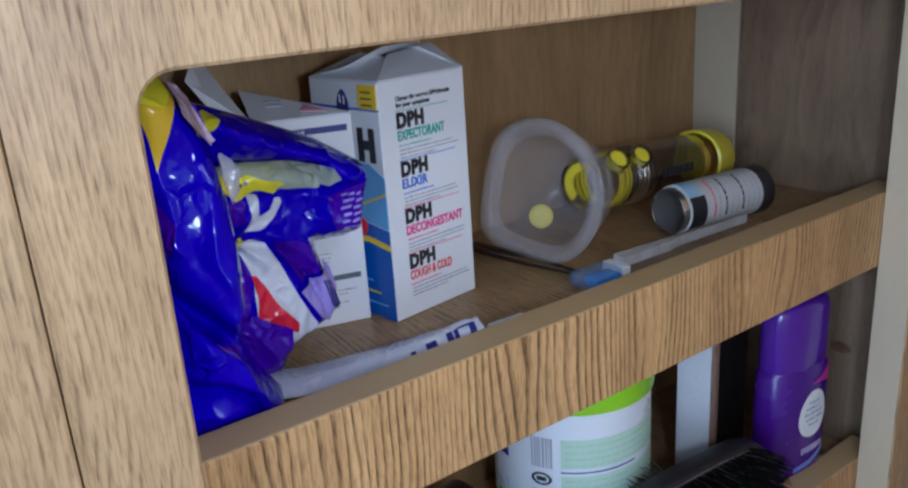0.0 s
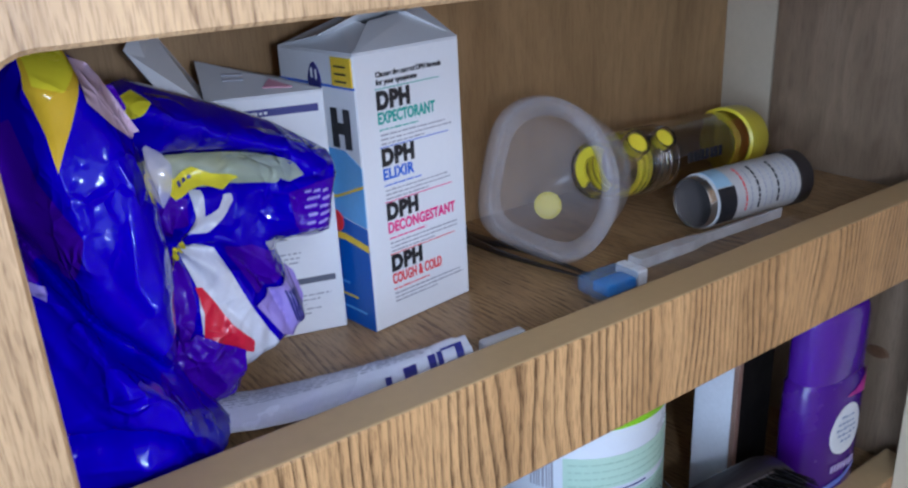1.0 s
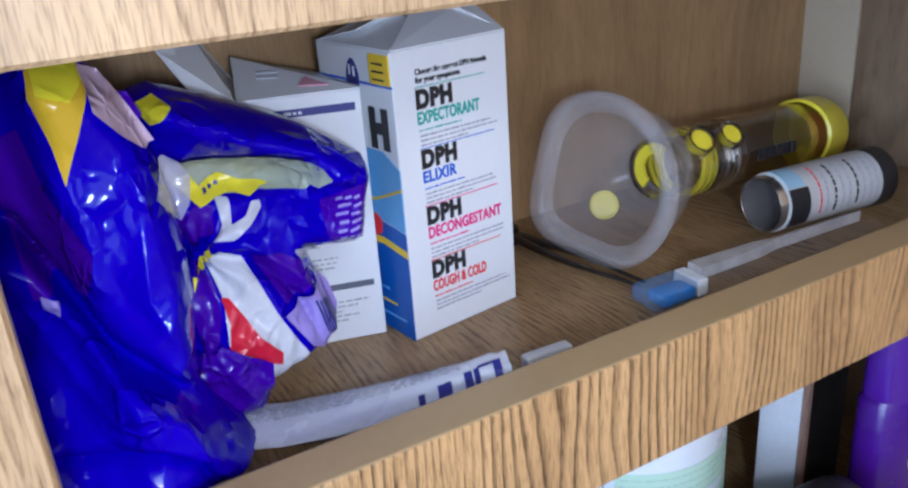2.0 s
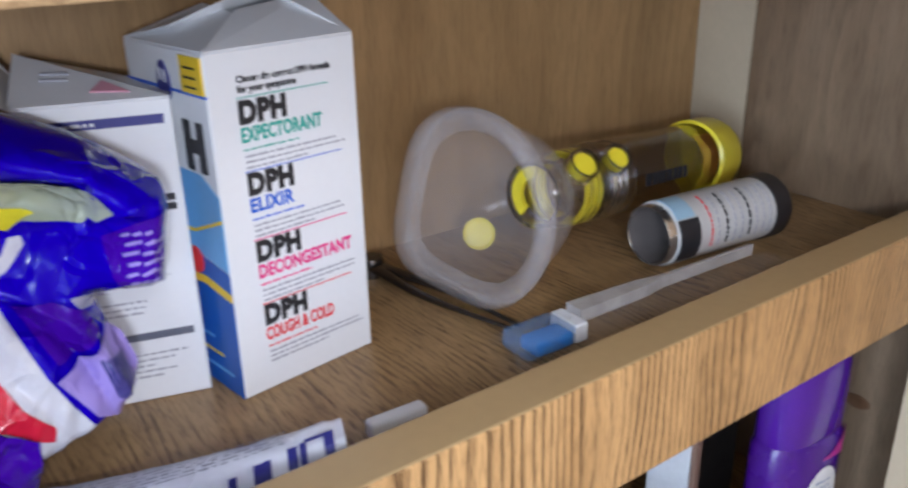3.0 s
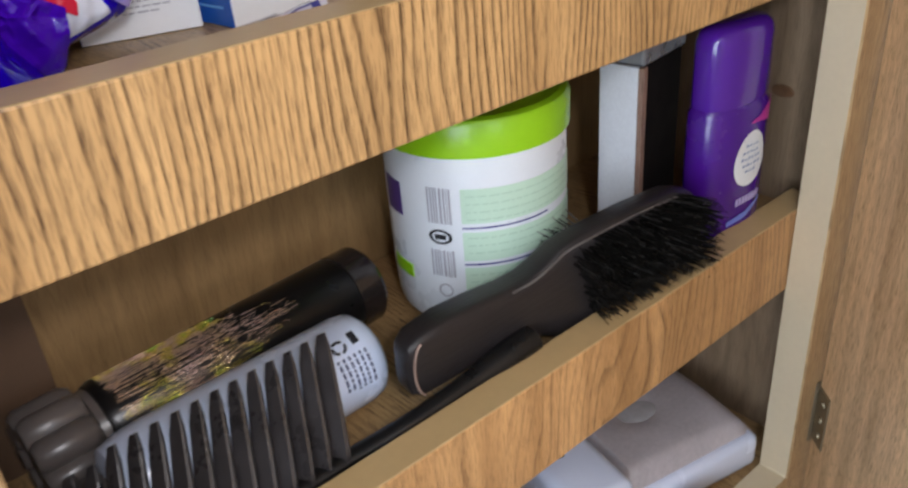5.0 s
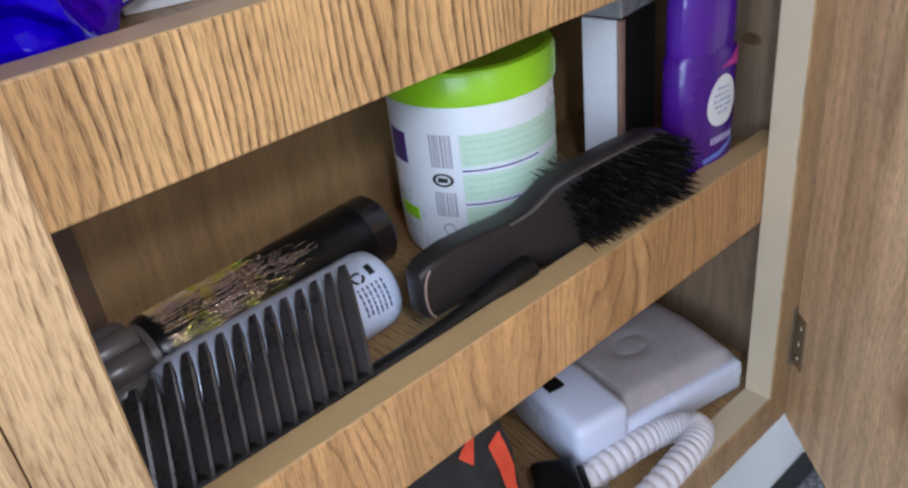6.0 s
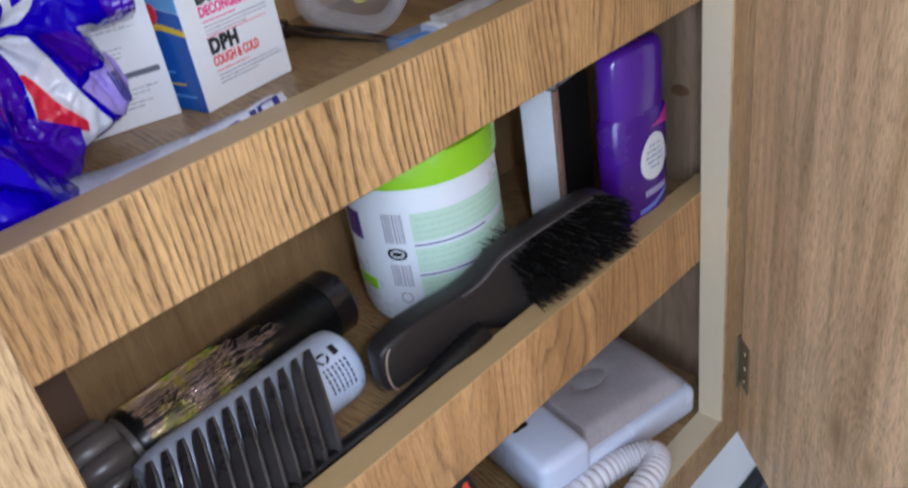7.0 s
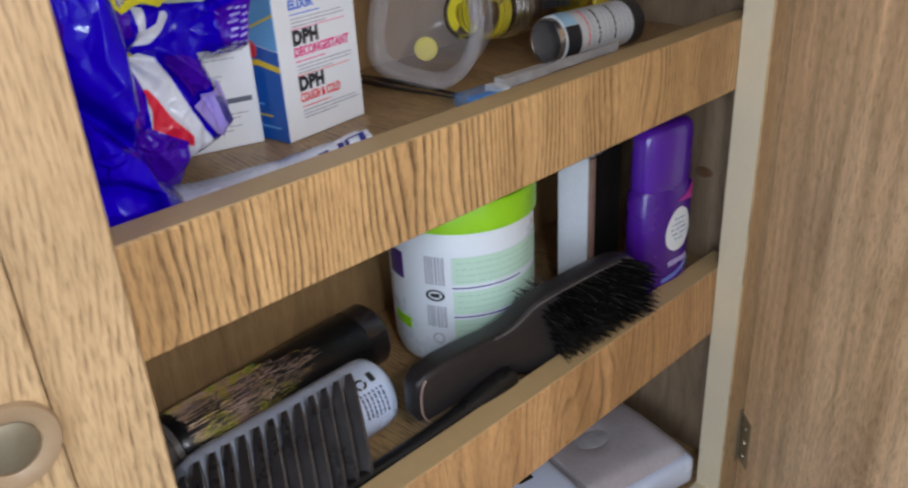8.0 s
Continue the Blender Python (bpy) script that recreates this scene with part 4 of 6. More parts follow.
# ---- the crumpled wrapper ----
def foil(name, colour, rough=0.12, crinkle=0.35, gloss=0.42):
    """Glossy printed plastic film: smooth stretches, and patches of sharp fine creases that catch the light."""
    m, nt, p = nodes_of(name)
    v = mapped(nt, (1, 1, 1))
    tone = noise_tex(nt, v, 16.0, 2.0, 0.5)
    lo = tuple(c * 0.88 for c in colour)
    nt.links.new(ramp(nt, tone, [(0.35, lo), (0.65, colour)]), p.inputs["Base Color"])
    wear = noise_tex(nt, v, 130.0, 3.0, 0.6)
    nt.links.new(ramp(nt, wear, [(0.3, (rough * 0.7,) * 3), (0.7, (rough * 1.5,) * 3)]), p.inputs["Roughness"])
    p.inputs["Specular IOR Level"].default_value = gloss
    bent = nt.nodes.new("ShaderNodeMix")
    bent.data_type = 'VECTOR'
    bent.inputs[0].default_value = 0.012
    warp = nt.nodes.new("ShaderNodeTexNoise")
    warp.inputs["Scale"].default_value = 45.0
    nt.links.new(v, warp.inputs["Vector"])
    nt.links.new(v, bent.inputs[4])
    nt.links.new(warp.outputs["Color"], bent.inputs[5])
    edge = nt.nodes.new("ShaderNodeTexVoronoi")
    edge.feature = 'DISTANCE_TO_EDGE'
    edge.inputs["Scale"].default_value = 95.0
    nt.links.new(bent.outputs[1], edge.inputs["Vector"])
    sharp = ramp(nt, edge.outputs["Distance"], [(0.0, (1,) * 3), (0.16, (0.3,) * 3), (0.5, (0,) * 3)])
    where = ramp(nt, noise_tex(nt, v, 30.0, 2.0, 0.5), [(0.50, (0.04,) * 3), (0.66, (1,) * 3)])
    h = mathn(nt, 'ADD', mathn(nt, 'MULTIPLY', sharp, where), mathn(nt, 'MULTIPLY', noise_tex(nt, v, 60.0, 1.0, 0.4), 0.25))
    bumped(nt, p, h, crinkle, 0.0018)
    return m


BLUE_FOIL = foil("blue_film", (0.012, 0.0004, 0.46), 0.06, 0.85, 0.15)
VIOLET_FOIL = foil("violet_film", (0.055, 0.004, 0.36), 0.08, 1.0, 0.22)
LILAC_FOIL = foil("lilac_film", (0.36, 0.28, 0.70), 0.16, 0.8)
WHITE_FOIL = foil("white_film", (0.64, 0.65, 0.71), 0.22, 0.4)
RED_FOIL = foil("red_film", (0.62, 0.015, 0.045), 0.18, 0.6)
YELLOW_FOIL = foil("yellow_film", (0.80, 0.70, 0.02), 0.2, 0.6)
GOLD_FOIL = foil("gold_film", (0.70, 0.46, 0.02), 0.2, 0.3)
PINK_FOIL = foil("pink_film", (0.62, 0.46, 0.58), 0.16, 0.9)
GREY_FOIL = film("grey_film", (0.42, 0.41, 0.50), 0.72, 0.12)
CLEAR_FOIL = foil("clear_film", (0.42, 0.46, 0.36), 0.10, 0.9)


def inside(x, z, poly):
    hit = False
    for (x0, z0), (x1, z1) in zip(poly, poly[1:] + poly[:1]):
        if (z0 > z) != (z1 > z) and x < x0 + (z - z0) / (z1 - z0) * (x1 - x0):
            hit = not hit
    return hit


def edge_way(x, z, poly):
    """Distance from a point to the outline."""
    best = 9.0
    for (x0, z0), (x1, z1) in zip(poly, poly[1:] + poly[:1]):
        dx, dz = x1 - x0, z1 - z0
        t = max(0, min(1, ((x - x0) * dx + (z - z0) * dz) / (dx * dx + dz * dz)))
        best = min(best, math.hypot(x - x0 - t * dx, z - z0 - t * dz))
    return best


def folds(x, z, seed, size):
    """Sharp creases with soft panels between them."""
    p = Vector((x / size, z / size, seed))
    d = noise.voronoi(p)[0]
    return (d[1] - d[0]) * 0.5 + 0.35 * noise.noise(p * 0.8) + 0.12 * noise.noise(p * 3.1)


def sheet(outline, depth, step, back=None, lift=0.0, thick=0.0):
    """A pillow-like sheet over an outline in x, z (metres); depth(x, z, rim) gives its front y."""
    xs, zs = [p[0] for p in outline], [p[1] for p in outline]
    bm = bmesh.new()
    front, rear = {}, {}
    nx, nz = int((max(xs) - min(xs)) / step) + 1, int((max(zs) - min(zs)) / step) + 1
    cells = []
    for i in range(nx):
        for k in range(nz):
            if inside(min(xs) + (i + 0.5) * step, min(zs) + (k + 0.5) * step, outline):
                cells.append((i, k))

    have = set(cells)
    closed = outline + outline[:1]

    def vert(store, i, k, y_of):
        if (i, k) not in store:
            x, z = min(xs) + i * step, min(zs) + k * step
            if not all(q in have for q in ((i, k), (i - 1, k), (i, k - 1), (i - 1, k - 1))):
                # a rim point: onto the nearest point of the outline
                best = None
                for (x0, z0), (x1, z1) in zip(closed, closed[1:]):
                    dx, dz = x1 - x0, z1 - z0
                    t = max(0, min(1, ((x - x0) * dx + (z - z0) * dz) / (dx * dx + dz * dz)))
                    px, pz = x0 + t * dx, z0 + t * dz
                    far = math.hypot(x - px, z - pz)
                    if best is None or far < best[0]:
                        best = (far, px, pz)
                x, z = best[1], best[2]
            store[(i, k)] = bm.verts.new((x, y_of(x, z), z))
        return store[(i, k)]
    f = lambda x, z: depth(x, z, min(1.0, edge_way(x, z, outline) / 0.012) if inside(x, z, outline) else 0.0) - lift
    for i, k in cells:
        bm.faces.new([vert(front, *q, f) for q in ((i, k), (i + 1, k), (i + 1, k + 1), (i, k + 1))])
    if back:
        for i, k in cells:
            bm.faces.new([vert(rear, *q, back) for q in ((i, k + 1), (i + 1, k + 1), (i + 1, k), (i, k))])
        for i, k in cells:
            for (di, dk), (p, q) in {(-1, 0): ((0, 1), (0, 0)), (1, 0): ((1, 0), (1, 1)), (0, -1): ((0, 0), (1, 0)), (0, 1): ((1, 1), (0, 1))}.items():
                if (i + di, k + dk) not in have:
                    a, b = (i + p[0], k + p[1]), (i + q[0], k + q[1])
                    bm.faces.new([front[b], front[a], rear[a], rear[b]])
    return bm


def ridge(x, z, pts, w):
    """1 on a line through points in millimetres, falling off sharply on both sides within w metres, and towards its ends."""
    best, n = 0.0, len(pts) - 1
    for i, ((x0, z0), (x1, z1)) in enumerate(zip(pts, pts[1:])):
        x0, z0, x1, z1 = x0 / 1000, z0 / 1000, x1 / 1000, z1 / 1000
        dx, dz = x1 - x0, z1 - z0
        t = max(0, min(1, ((x - x0) * dx + (z - z0) * dz) / (dx * dx + dz * dz)))
        far = math.hypot(x - x0 - t * dx, z - z0 - t * dz)
        s = (i + t) / n
        best = max(best, math.exp(-far / w) * min(1.0, 0.25 + 3.0 * min(s, 1 - s)))
    return best


def interp(x, pairs):
    for (x0, y0), (x1, y1) in zip(pairs, pairs[1:]):
        if x <= x1:
            return y0 + (y1 - y0) * (x - x0) / (x1 - x0)
    return pairs[-1][1]


def wrapper():
    c = thing("plastic_wrapper", "crumpled shiny blue plastic wrapper, torn open, with white and red print", "wrapper", pose(0, 0, LIP))
    left = [(-0.034, -0.0215), (0.030, -0.0215), (0.052, -0.0212), (0.067, -0.014), (0.056, 0.002), (0.050, 0.018), (0.052, 0.034), (0.055, 0.052), (0.054, 0.080), (0.051, 0.100), (0.047, 0.112), (0.042, 0.126), (0.034, 0.134), (0.018, 0.137), (-0.002, 0.130), (-0.034, 0.120)]

    def left_y(x, z, rim):
        base = 0.064 + 0.030 * max(0, z) + 0.008 * ((x - 0.032) / 0.05) ** 2
        base += 0.030 / (1 + math.exp((x - 0.016 - 0.05 * (0.1 - z)) / 0.0025)) * (1 if z > 0.05 else max(0.0, (z - 0.02) / 0.03))    # the violet flank turns back
        soft = 0.35 * noise.noise((x * 26, z * 15, 2.0)) * 0.026 + folds(x + 0.3 * z, 0.4 * z, 6.0, 0.040) * 0.011 + folds(x - 0.2 * z, 0.6 * z, 12.0, 0.017) * 0.0030
        soft += 0.0055 * ridge(x, z, [(49, 104), (40, 88), (36, 62), (44, 36)], 0.010)
        soft += 0.0040 * ridge(x, z, [(22, 101), (24, 78), (20, 60)], 0.004)
        soft += 0.0035 * ridge(x, z, [(50, 70), (40, 52), (26, 44)], 0.005) + 0.0035 * ridge(x, z, [(52, 44), (42, 38), (34, 32)], 0.004)
        soft -= 0.0050 * ridge(x, z, [(56, 66), (54, 46), (50, 20)], 0.005)
        near = math.exp(-((x - 0.017) / 0.010) ** 2 - ((z - 0.083) / 0.016) ** 2)
        soft += near * (folds(x, z, 3.0, 0.008) * 0.0042 + folds(x, z, 7.0, 0.004) * 0.0012)
        crease = interp(x, ((-0.034, 0.105), (0.007, 0.075), (0.013, 0.061), (0.019, 0.051), (0.024, 0.041), (0.034, 0.029), (0.043, 0.015), (0.064, -0.006), (0.08, -0.03)))
        below = (crease - z) * 0.7 + 0.0012 * math.sin(170 * x)      # the lower lobe rolls out under a sharp fold
        lobe = 0.013 / (1 + math.exp(-below / 0.0012)) * math.exp(-max(0, below) / 0.030) - 0.018 * math.exp(-((below + 0.0030) / 0.0042) ** 2)
        if below > 0:
            lobe += 0.0050 * ridge(x, z, [(26, 26), (42, 6), (62, -11)], 0.0030) + 0.004 * ridge(x, z, [(2, 60), (12, 36), (24, 18)], 0.005)
            lobe -= 0.0110 * ridge(x, z, [(-10, 15), (12, 11), (30, 10), (40, 3), (45, -14)], 0.0030)
            lobe += 0.0040 * ridge(x, z, [(0, 3), (20, 1), (36, -3)], 0.006) + folds(x, z, 11.0, 0.020) * 0.0090
        return max(0.0495, base - soft * (0.3 + 0.7 * rim) - lobe * rim + 0.020 * (1 - rim) ** 2)
    part("body", sheet(left, left_y, 0.0010, lambda x, z: 0.150), BLUE_FOIL, c, "bulging blue side", 60)
    right = [(0.045, -0.0212), (0.078, -0.0212), (0.084, -0.011), (0.100, -0.007), (0.110, -0.004), (0.117, 0.010), (0.112, 0.026), (0.108, 0.040), (0.118, 0.041), (0.1325, 0.039), (0.1335, 0.060), (0.1315, 0.079), (0.112, 0.093), (0.093, 0.102), (0.075, 0.110), (0.062, 0.1155), (0.052, 0.1135), (0.045, 0.100)]

    def right_y(x, z, rim):
        arm = math.exp(-((z - (0.114 - 0.48 * (x - 0.05))) / 0.011) ** 2)          # the rolled upper edge
        hollow = math.exp(-((z - 0.080 + 0.1 * (x - 0.08)) / 0.008) ** 4) * (1 if x < 0.108 else 0.15)
        cuff = math.exp(-((x - 0.122) / 0.013) ** 2 - ((z - 0.058) / 0.022) ** 2)
        belly = math.exp(-((x - 0.085) / 0.03) ** 2 - ((z - 0.01) / 0.03) ** 2)
        y = 0.1125 - 0.017 * arm + 0.010 * hollow - 0.015 * cuff - 0.010 * belly
        kx, kz = x - 0.064, z - 0.051
        r, ang = math.hypot(kx, kz), math.atan2(kz, kx)
        y += 0.012 * math.exp(-r / 0.007) - 0.0042 * math.sin(8 * ang + 0.8) * math.exp(-r / 0.017) * min(1, r / 0.004)       # pleats run out from the pinched middle
        y += 0.007 * ridge(x, z, [(76, 52), (90, 38), (99, 24), (105, 2)], 0.0030)
        y -= 0.0050 * ridge(x, z, [(82, 52), (96, 40), (106, 27)], 0.0035) + 0.0040 * ridge(x, z, [(104, 26), (110, 14), (112, 2)], 0.003)
        y -= 0.0045 * ridge(x, z, [(98, 68), (112, 74), (126, 80)], 0.0035) + 0.0030 * ridge(x, z, [(108, 62), (112, 52), (112, 44)], 0.004)
        y -= 0.0050 * ridge(x, z, [(60, 44), (58, 24), (64, 6), (74, -8)], 0.004)
        fold = folds(x, 0.7 * z, 9.0, 0.022) * 0.011 + folds(x - 0.4 * z, 0.5 * z, 4.0, 0.011) * 0.0036
        return y - fold * (0.35 + 0.65 * rim) + 0.014 * (1 - rim) ** 2
    part("torn_side", sheet(right, right_y, 0.0009, lambda x, z: 0.134), BLUE_FOIL, c, "torn folded side", 60)

    def patch(name, poly, mat, y_of, outline, lift=0.0007, label="", step=0.0009, curl=0.0, crumple=0.0):
        """Film that lies on the body; curl lifts its rim off, crumple folds it on its own."""
        def d(x, z, rim):
            r = min(1.0, edge_way(x, z, outline) / 0.012) if inside(x, z, outline) else 0.0
            own = 1 - min(1.0, edge_way(x, z, poly) / 0.006)
            return y_of(x, z, r) - curl * own ** 2 - crumple * (0.5 + folds(x, z, 17.0, 0.007))
        part(name, sheet(poly, d, step, lift=lift), mat, c, label, 60)
    mm = lambda pts: [(x / 1000, z / 1000) for x, z in pts]
    R, L = (right_y, right), (left_y, left)
    patch("clear_window", mm([(54, 87), (62, 90), (70, 88.5), (90, 88), (108, 82), (112, 76), (106, 71), (94, 71), (73, 74), (60, 80)]), CLEAR_FOIL, *R, 0.0010, "clear crinkled strip", crumple=0.0022)
    patch("yellow_edge", mm([(58, 83), (66, 83.5), (69, 77.5), (77, 81), (84, 77), (96, 73), (86, 71), (79, 74), (67, 71)]), YELLOW_FOIL, *R, 0.0024, crumple=0.0018)
    for k in range(3):
        patch("dark_print", mm([(70 + 2.4 * k, 74.4 + k * 0.9), (71.6 + 2.4 * k, 75 + k * 0.9), (71.4 + 2.4 * k, 77 + k * 0.6), (70 + 2.4 * k, 76.4 + k * 0.6)]), NAVY_INK, *R, 0.0044, step=0.0006)
    patch("letter_stroke", mm([(73.5, 73), (78, 72), (77, 60), (74, 56), (70.5, 58), (73.5, 63)]), WHITE_FOIL, *R)
    patch("letter_stroke", mm([(67, 54), (72, 60), (79, 62.5), (83, 64), (86, 69), (89.5, 68.5), (90, 65.5), (84, 59), (77, 55)]), WHITE_FOIL, *R, 0.0010)
    patch("violet_panel", mm([(57, 66), (66, 72), (72, 70), (70, 60), (62, 56)]), VIOLET_FOIL, *R, 0.0007)
    patch("white_panel", mm([(66, 50), (71, 52), (79, 48), (83, 36), (87, 24), (93, 11), (98.5, 1), (90, -2.5), (81, -5), (80, 2), (66, 17), (68, 36)]), WHITE_FOIL, *R, 0.0009, "white panel")
    patch("red_mark", mm([(67, 36), (70, 35), (74, 27), (78, 18), (86, 8), (85, 3), (76, 9), (66, 16), (68, 26)]), RED_FOIL, *R, 0.0015, "red mark", crumple=0.0008)
    patch("lilac_panel", mm([(89, 23), (97, 25), (103, 27), (109, 32), (114, 26), (118, 13), (115, 4), (107, 0), (99, 6)]), LILAC_FOIL, *R, 0.0016, "lilac panel", curl=0.0010, crumple=0.0012)
    patch("violet_panel", mm([(82, 49), (93, 47), (103, 40), (106, 32), (99, 27), (91, 27)]), VIOLET_FOIL, *R, 0.0010, crumple=0.0014)
    patch("pale_tear", mm([(98, 47), (106, 46), (112, 42), (106, 39), (101, 42)]), GREY_FOIL, *R, 0.0024, "pale torn edge", step=0.0007, crumple=0.0012)
    patch("violet_strip", mm([(58, 44), (62, 50), (66, 42), (65, 30), (63, 20), (57, 16), (56, 30)]), VIOLET_FOIL, *R, 0.0022, "violet twisted strip", crumple=0.0026)
    patch("violet_pouch", mm([(55, 17), (63, 19), (72, 13), (80, 8), (79, -6), (77, -19), (64, -20), (52, -10)]), VIOLET_FOIL, *R, 0.0040, "violet sagging fold", crumple=0.0030)
    patch("violet_panel", mm([(110, 66), (118, 71), (131, 73), (132, 44), (116, 42), (111, 52)]), VIOLET_FOIL, *R, 0.0006)
    for k in range(7):
        z, w = 66 - 3.5 * k, (9, 14, 15, 13, 15, 12, 10)[k]
        x = 114.5 + k % 2
        end = x + w
        while x < end:
            l = min(end - x, 2.2 + (k * 7 + int(x)) % 3)
            patch("fine_print", mm([(x, z), (x + l, z + 0.25 * l), (x + l, z + 0.25 * l + 1.3), (x, z + 1.3)]), LILAC_FOIL, *R, 0.0011, step=0.0006)
            x += l + 0.9
    for k in range(6):
        patch("fine_print", mm([(103 + 1.7 * k, 24 - k * 0.6), (104 + 1.7 * k, 24.5 - k * 0.6), (107.5 + 1.3 * k, 9 - 1.1 * k), (106.7 + 1.3 * k, 9 - 1.1 * k)]), NAVY_INK, *R, 0.0034, step=0.0006)
    for k in range(4):
        patch("yellow_letter", mm([(57 + 2.6 * k, 41 + 2.6 * k), (58.4 + 2.6 * k, 41.6 + 2.6 * k), (60.4 + 2.6 * k, 46.5 + 2.2 * k), (58.8 + 2.6 * k, 46.3 + 2.2 * k)]), YELLOW_FOIL, *R, 0.0050, step=0.0006)
    patch("grey_flap", mm([(45, 92), (52, 101), (57, 97), (60, 92), (58, 83), (54, 78), (50, 84)]), GREY_FOIL, *L, 0.0030, "greyish torn film", curl=0.003, crumple=0.0016)
    patch("violet_panel", mm([(4, 108), (14, 116), (17, 96), (24, 79), (20, 64), (6, 62)]), VIOLET_FOIL, *L, 0.0009)
    patch("white_fleck", mm([(8, 64), (13, 60), (12, 55), (8, 58)]), LILAC_FOIL, *L, 0.0012, step=0.0007)
    patch("yellow_tip", mm([(50, 113), (58, 115), (62, 111), (54, 106)]), YELLOW_FOIL, *R, 0.0014)
    patch("yellow_corner", mm([(20, 136), (34, 134), (35, 128), (31, 120), (22, 100), (21, 112), (18, 126)]), GOLD_FOIL, *L, 0.0010, "yellow corner")
    patch("yellow_corner", mm([(21, 136), (33, 134), (34, 129), (28, 124), (20, 127)]), YELLOW_FOIL, *L, 0.0014)
    patch("pink_tear", mm([(33, 133), (39, 130), (44, 121), (51, 106), (47, 105), (40, 112), (33, 121)]), PINK_FOIL, *L, 0.0026, "pale pink torn edge", curl=0.003, crumple=0.0022)
    patch("violet_fold", mm([(42, 122), (47, 121), (50, 113), (47, 110), (43, 115)]), VIOLET_FOIL, *L, 0.0016, step=0.0007)


chamber_with_mask()
label_canister()
pouch()
paste_tube()
tweezers()
wrapper()

# ---- things on the lower shelf ----
BLACK_PLASTIC = paint("black_plastic", (0.008, 0.0075, 0.0075), 0.30, mottled=0.15, spec=0.32)


def wipes_tub():
    r, h = 0.0570, 0.1215
    c = thing("wipes_tub", "white plastic tub with a lime green lid and pale green label", "tub", pose(0.3080, 0.1440, LIP + SHELF2))
    white = paint("white_plastic", (0.70, 0.74, 0.78), 0.30, mottled=0.03, coat=0.2)
    lime = paint("lime_plastic", (0.30, 0.62, 0.008), 0.32, mottled=0.04, coat=0.2)
    part("body", lathe([(0, 0.0005), (0.050, 0.0005), (0.0545, 0.004), (0.0562, 0.010), (r, 0.030), (r, h - 0.004), (0.0555, h), (0, h)], 72), white, c, smooth=35)
    part("lid", lathe([(0.0560, h - 0.003), (0.0592, h - 0.003), (0.0594, h + 0.015), (0.0575, h + 0.0185), (0.0535, h + 0.0195), (0.0525, h + 0.0180), (0, h + 0.0178)], 72), lime, c, "lime green lid", 35)
    toward = -129.0                     # the label faces the room, a little to the left
    pale = paint("pale_green_ink", (0.50, 0.68, 0.54), 0.4, mottled=0.05)
    for s0, s1 in ((0.077, 0.099), (0.052, 0.071), (0.027, 0.047)):
        part("label_band", cyl_patch(r + 0.0001, s0, s1, toward - 12, toward + 82, Matrix(), n=24), pale, c, "pale green band")
    rng = random.Random(5)
    for s in (0.0735, 0.0490):
        part("label_rule", cyl_patch(r + 0.0002, s, s + 0.0008, toward - 12, toward + 44, Matrix(), n=20), NAVY_INK, c)
    for s in (0.094, 0.089, 0.084, 0.079, 0.067, 0.062, 0.057, 0.042, 0.037, 0.032):
        bm = bmesh.new()
        a = -9.0
        while a < 64:
            w = rng.uniform(2, 7)
            cyl_patch(r + 0.0003, s, s + 0.0008, toward + a, toward + a + w, Matrix(), bm, 3)
            a += w + 1.4
        part("label_print", bm, LEAF_INK, c)
    bm = bmesh.new()
    a = -33.0
    while a < -18:
        w = rng.uniform(0.5, 1.6)
        cyl_patch(r + 0.0002, 0.076, 0.099, toward + a, toward + a + w, Matrix(), bm, 2)
        cyl_patch(r + 0.0002, 0.040, 0.058, toward + a, toward + a + w, Matrix(), bm, 2)
        a += w + rng.uniform(0.6, 1.3)
    tagged(part("barcode", bm, GREY_INK, c), kind="stuff")
    bm = bmesh.new()
    for k in range(20):
        t = 2 * math.pi * k / 20
        cyl_patch(r + 0.0003, 0.067 + 0.0042 * math.sin(t) - 0.0006, 0.067 + 0.0042 * math.sin(t) + 0.0006, toward - 26 + 6.5 * math.cos(t) - 1.0, toward - 26 + 6.5 * math.cos(t) + 1.0, Matrix(), bm, 1)
    cyl_patch(r + 0.0003, 0.0655, 0.0685, toward - 29.5, toward - 22.5, Matrix(), bm, 4)
    part("round_mark", bm, BLACK_INK, c)
    bm = bmesh.new()
    for k in range(16):
        t = 2 * math.pi * k / 16
        cyl_patch(r + 0.0003, 0.030 + 0.0042 * math.sin(t) - 0.0005, 0.030 + 0.0042 * math.sin(t) + 0.0005, toward - 25 + 4.2 * math.cos(t) - 0.6, toward - 25 + 4.2 * math.cos(t) + 0.6, Matrix(), bm, 1)
    part("recycling_mark", bm, GREY_INK, c)
    part("side_label", cyl_patch(r + 0.0002, 0.074, 0.096, toward - 74, toward - 55, Matrix()), paint("deep_violet_ink", (0.05, 0.02, 0.16), 0.4), c)
    part("side_label", cyl_patch(r + 0.0002, 0.032, 0.041, toward - 72, toward - 50, Matrix()), lime, c)


LEAF_INK = paint("leaf_ink", (0.40, 0.58, 0.45), 0.45)


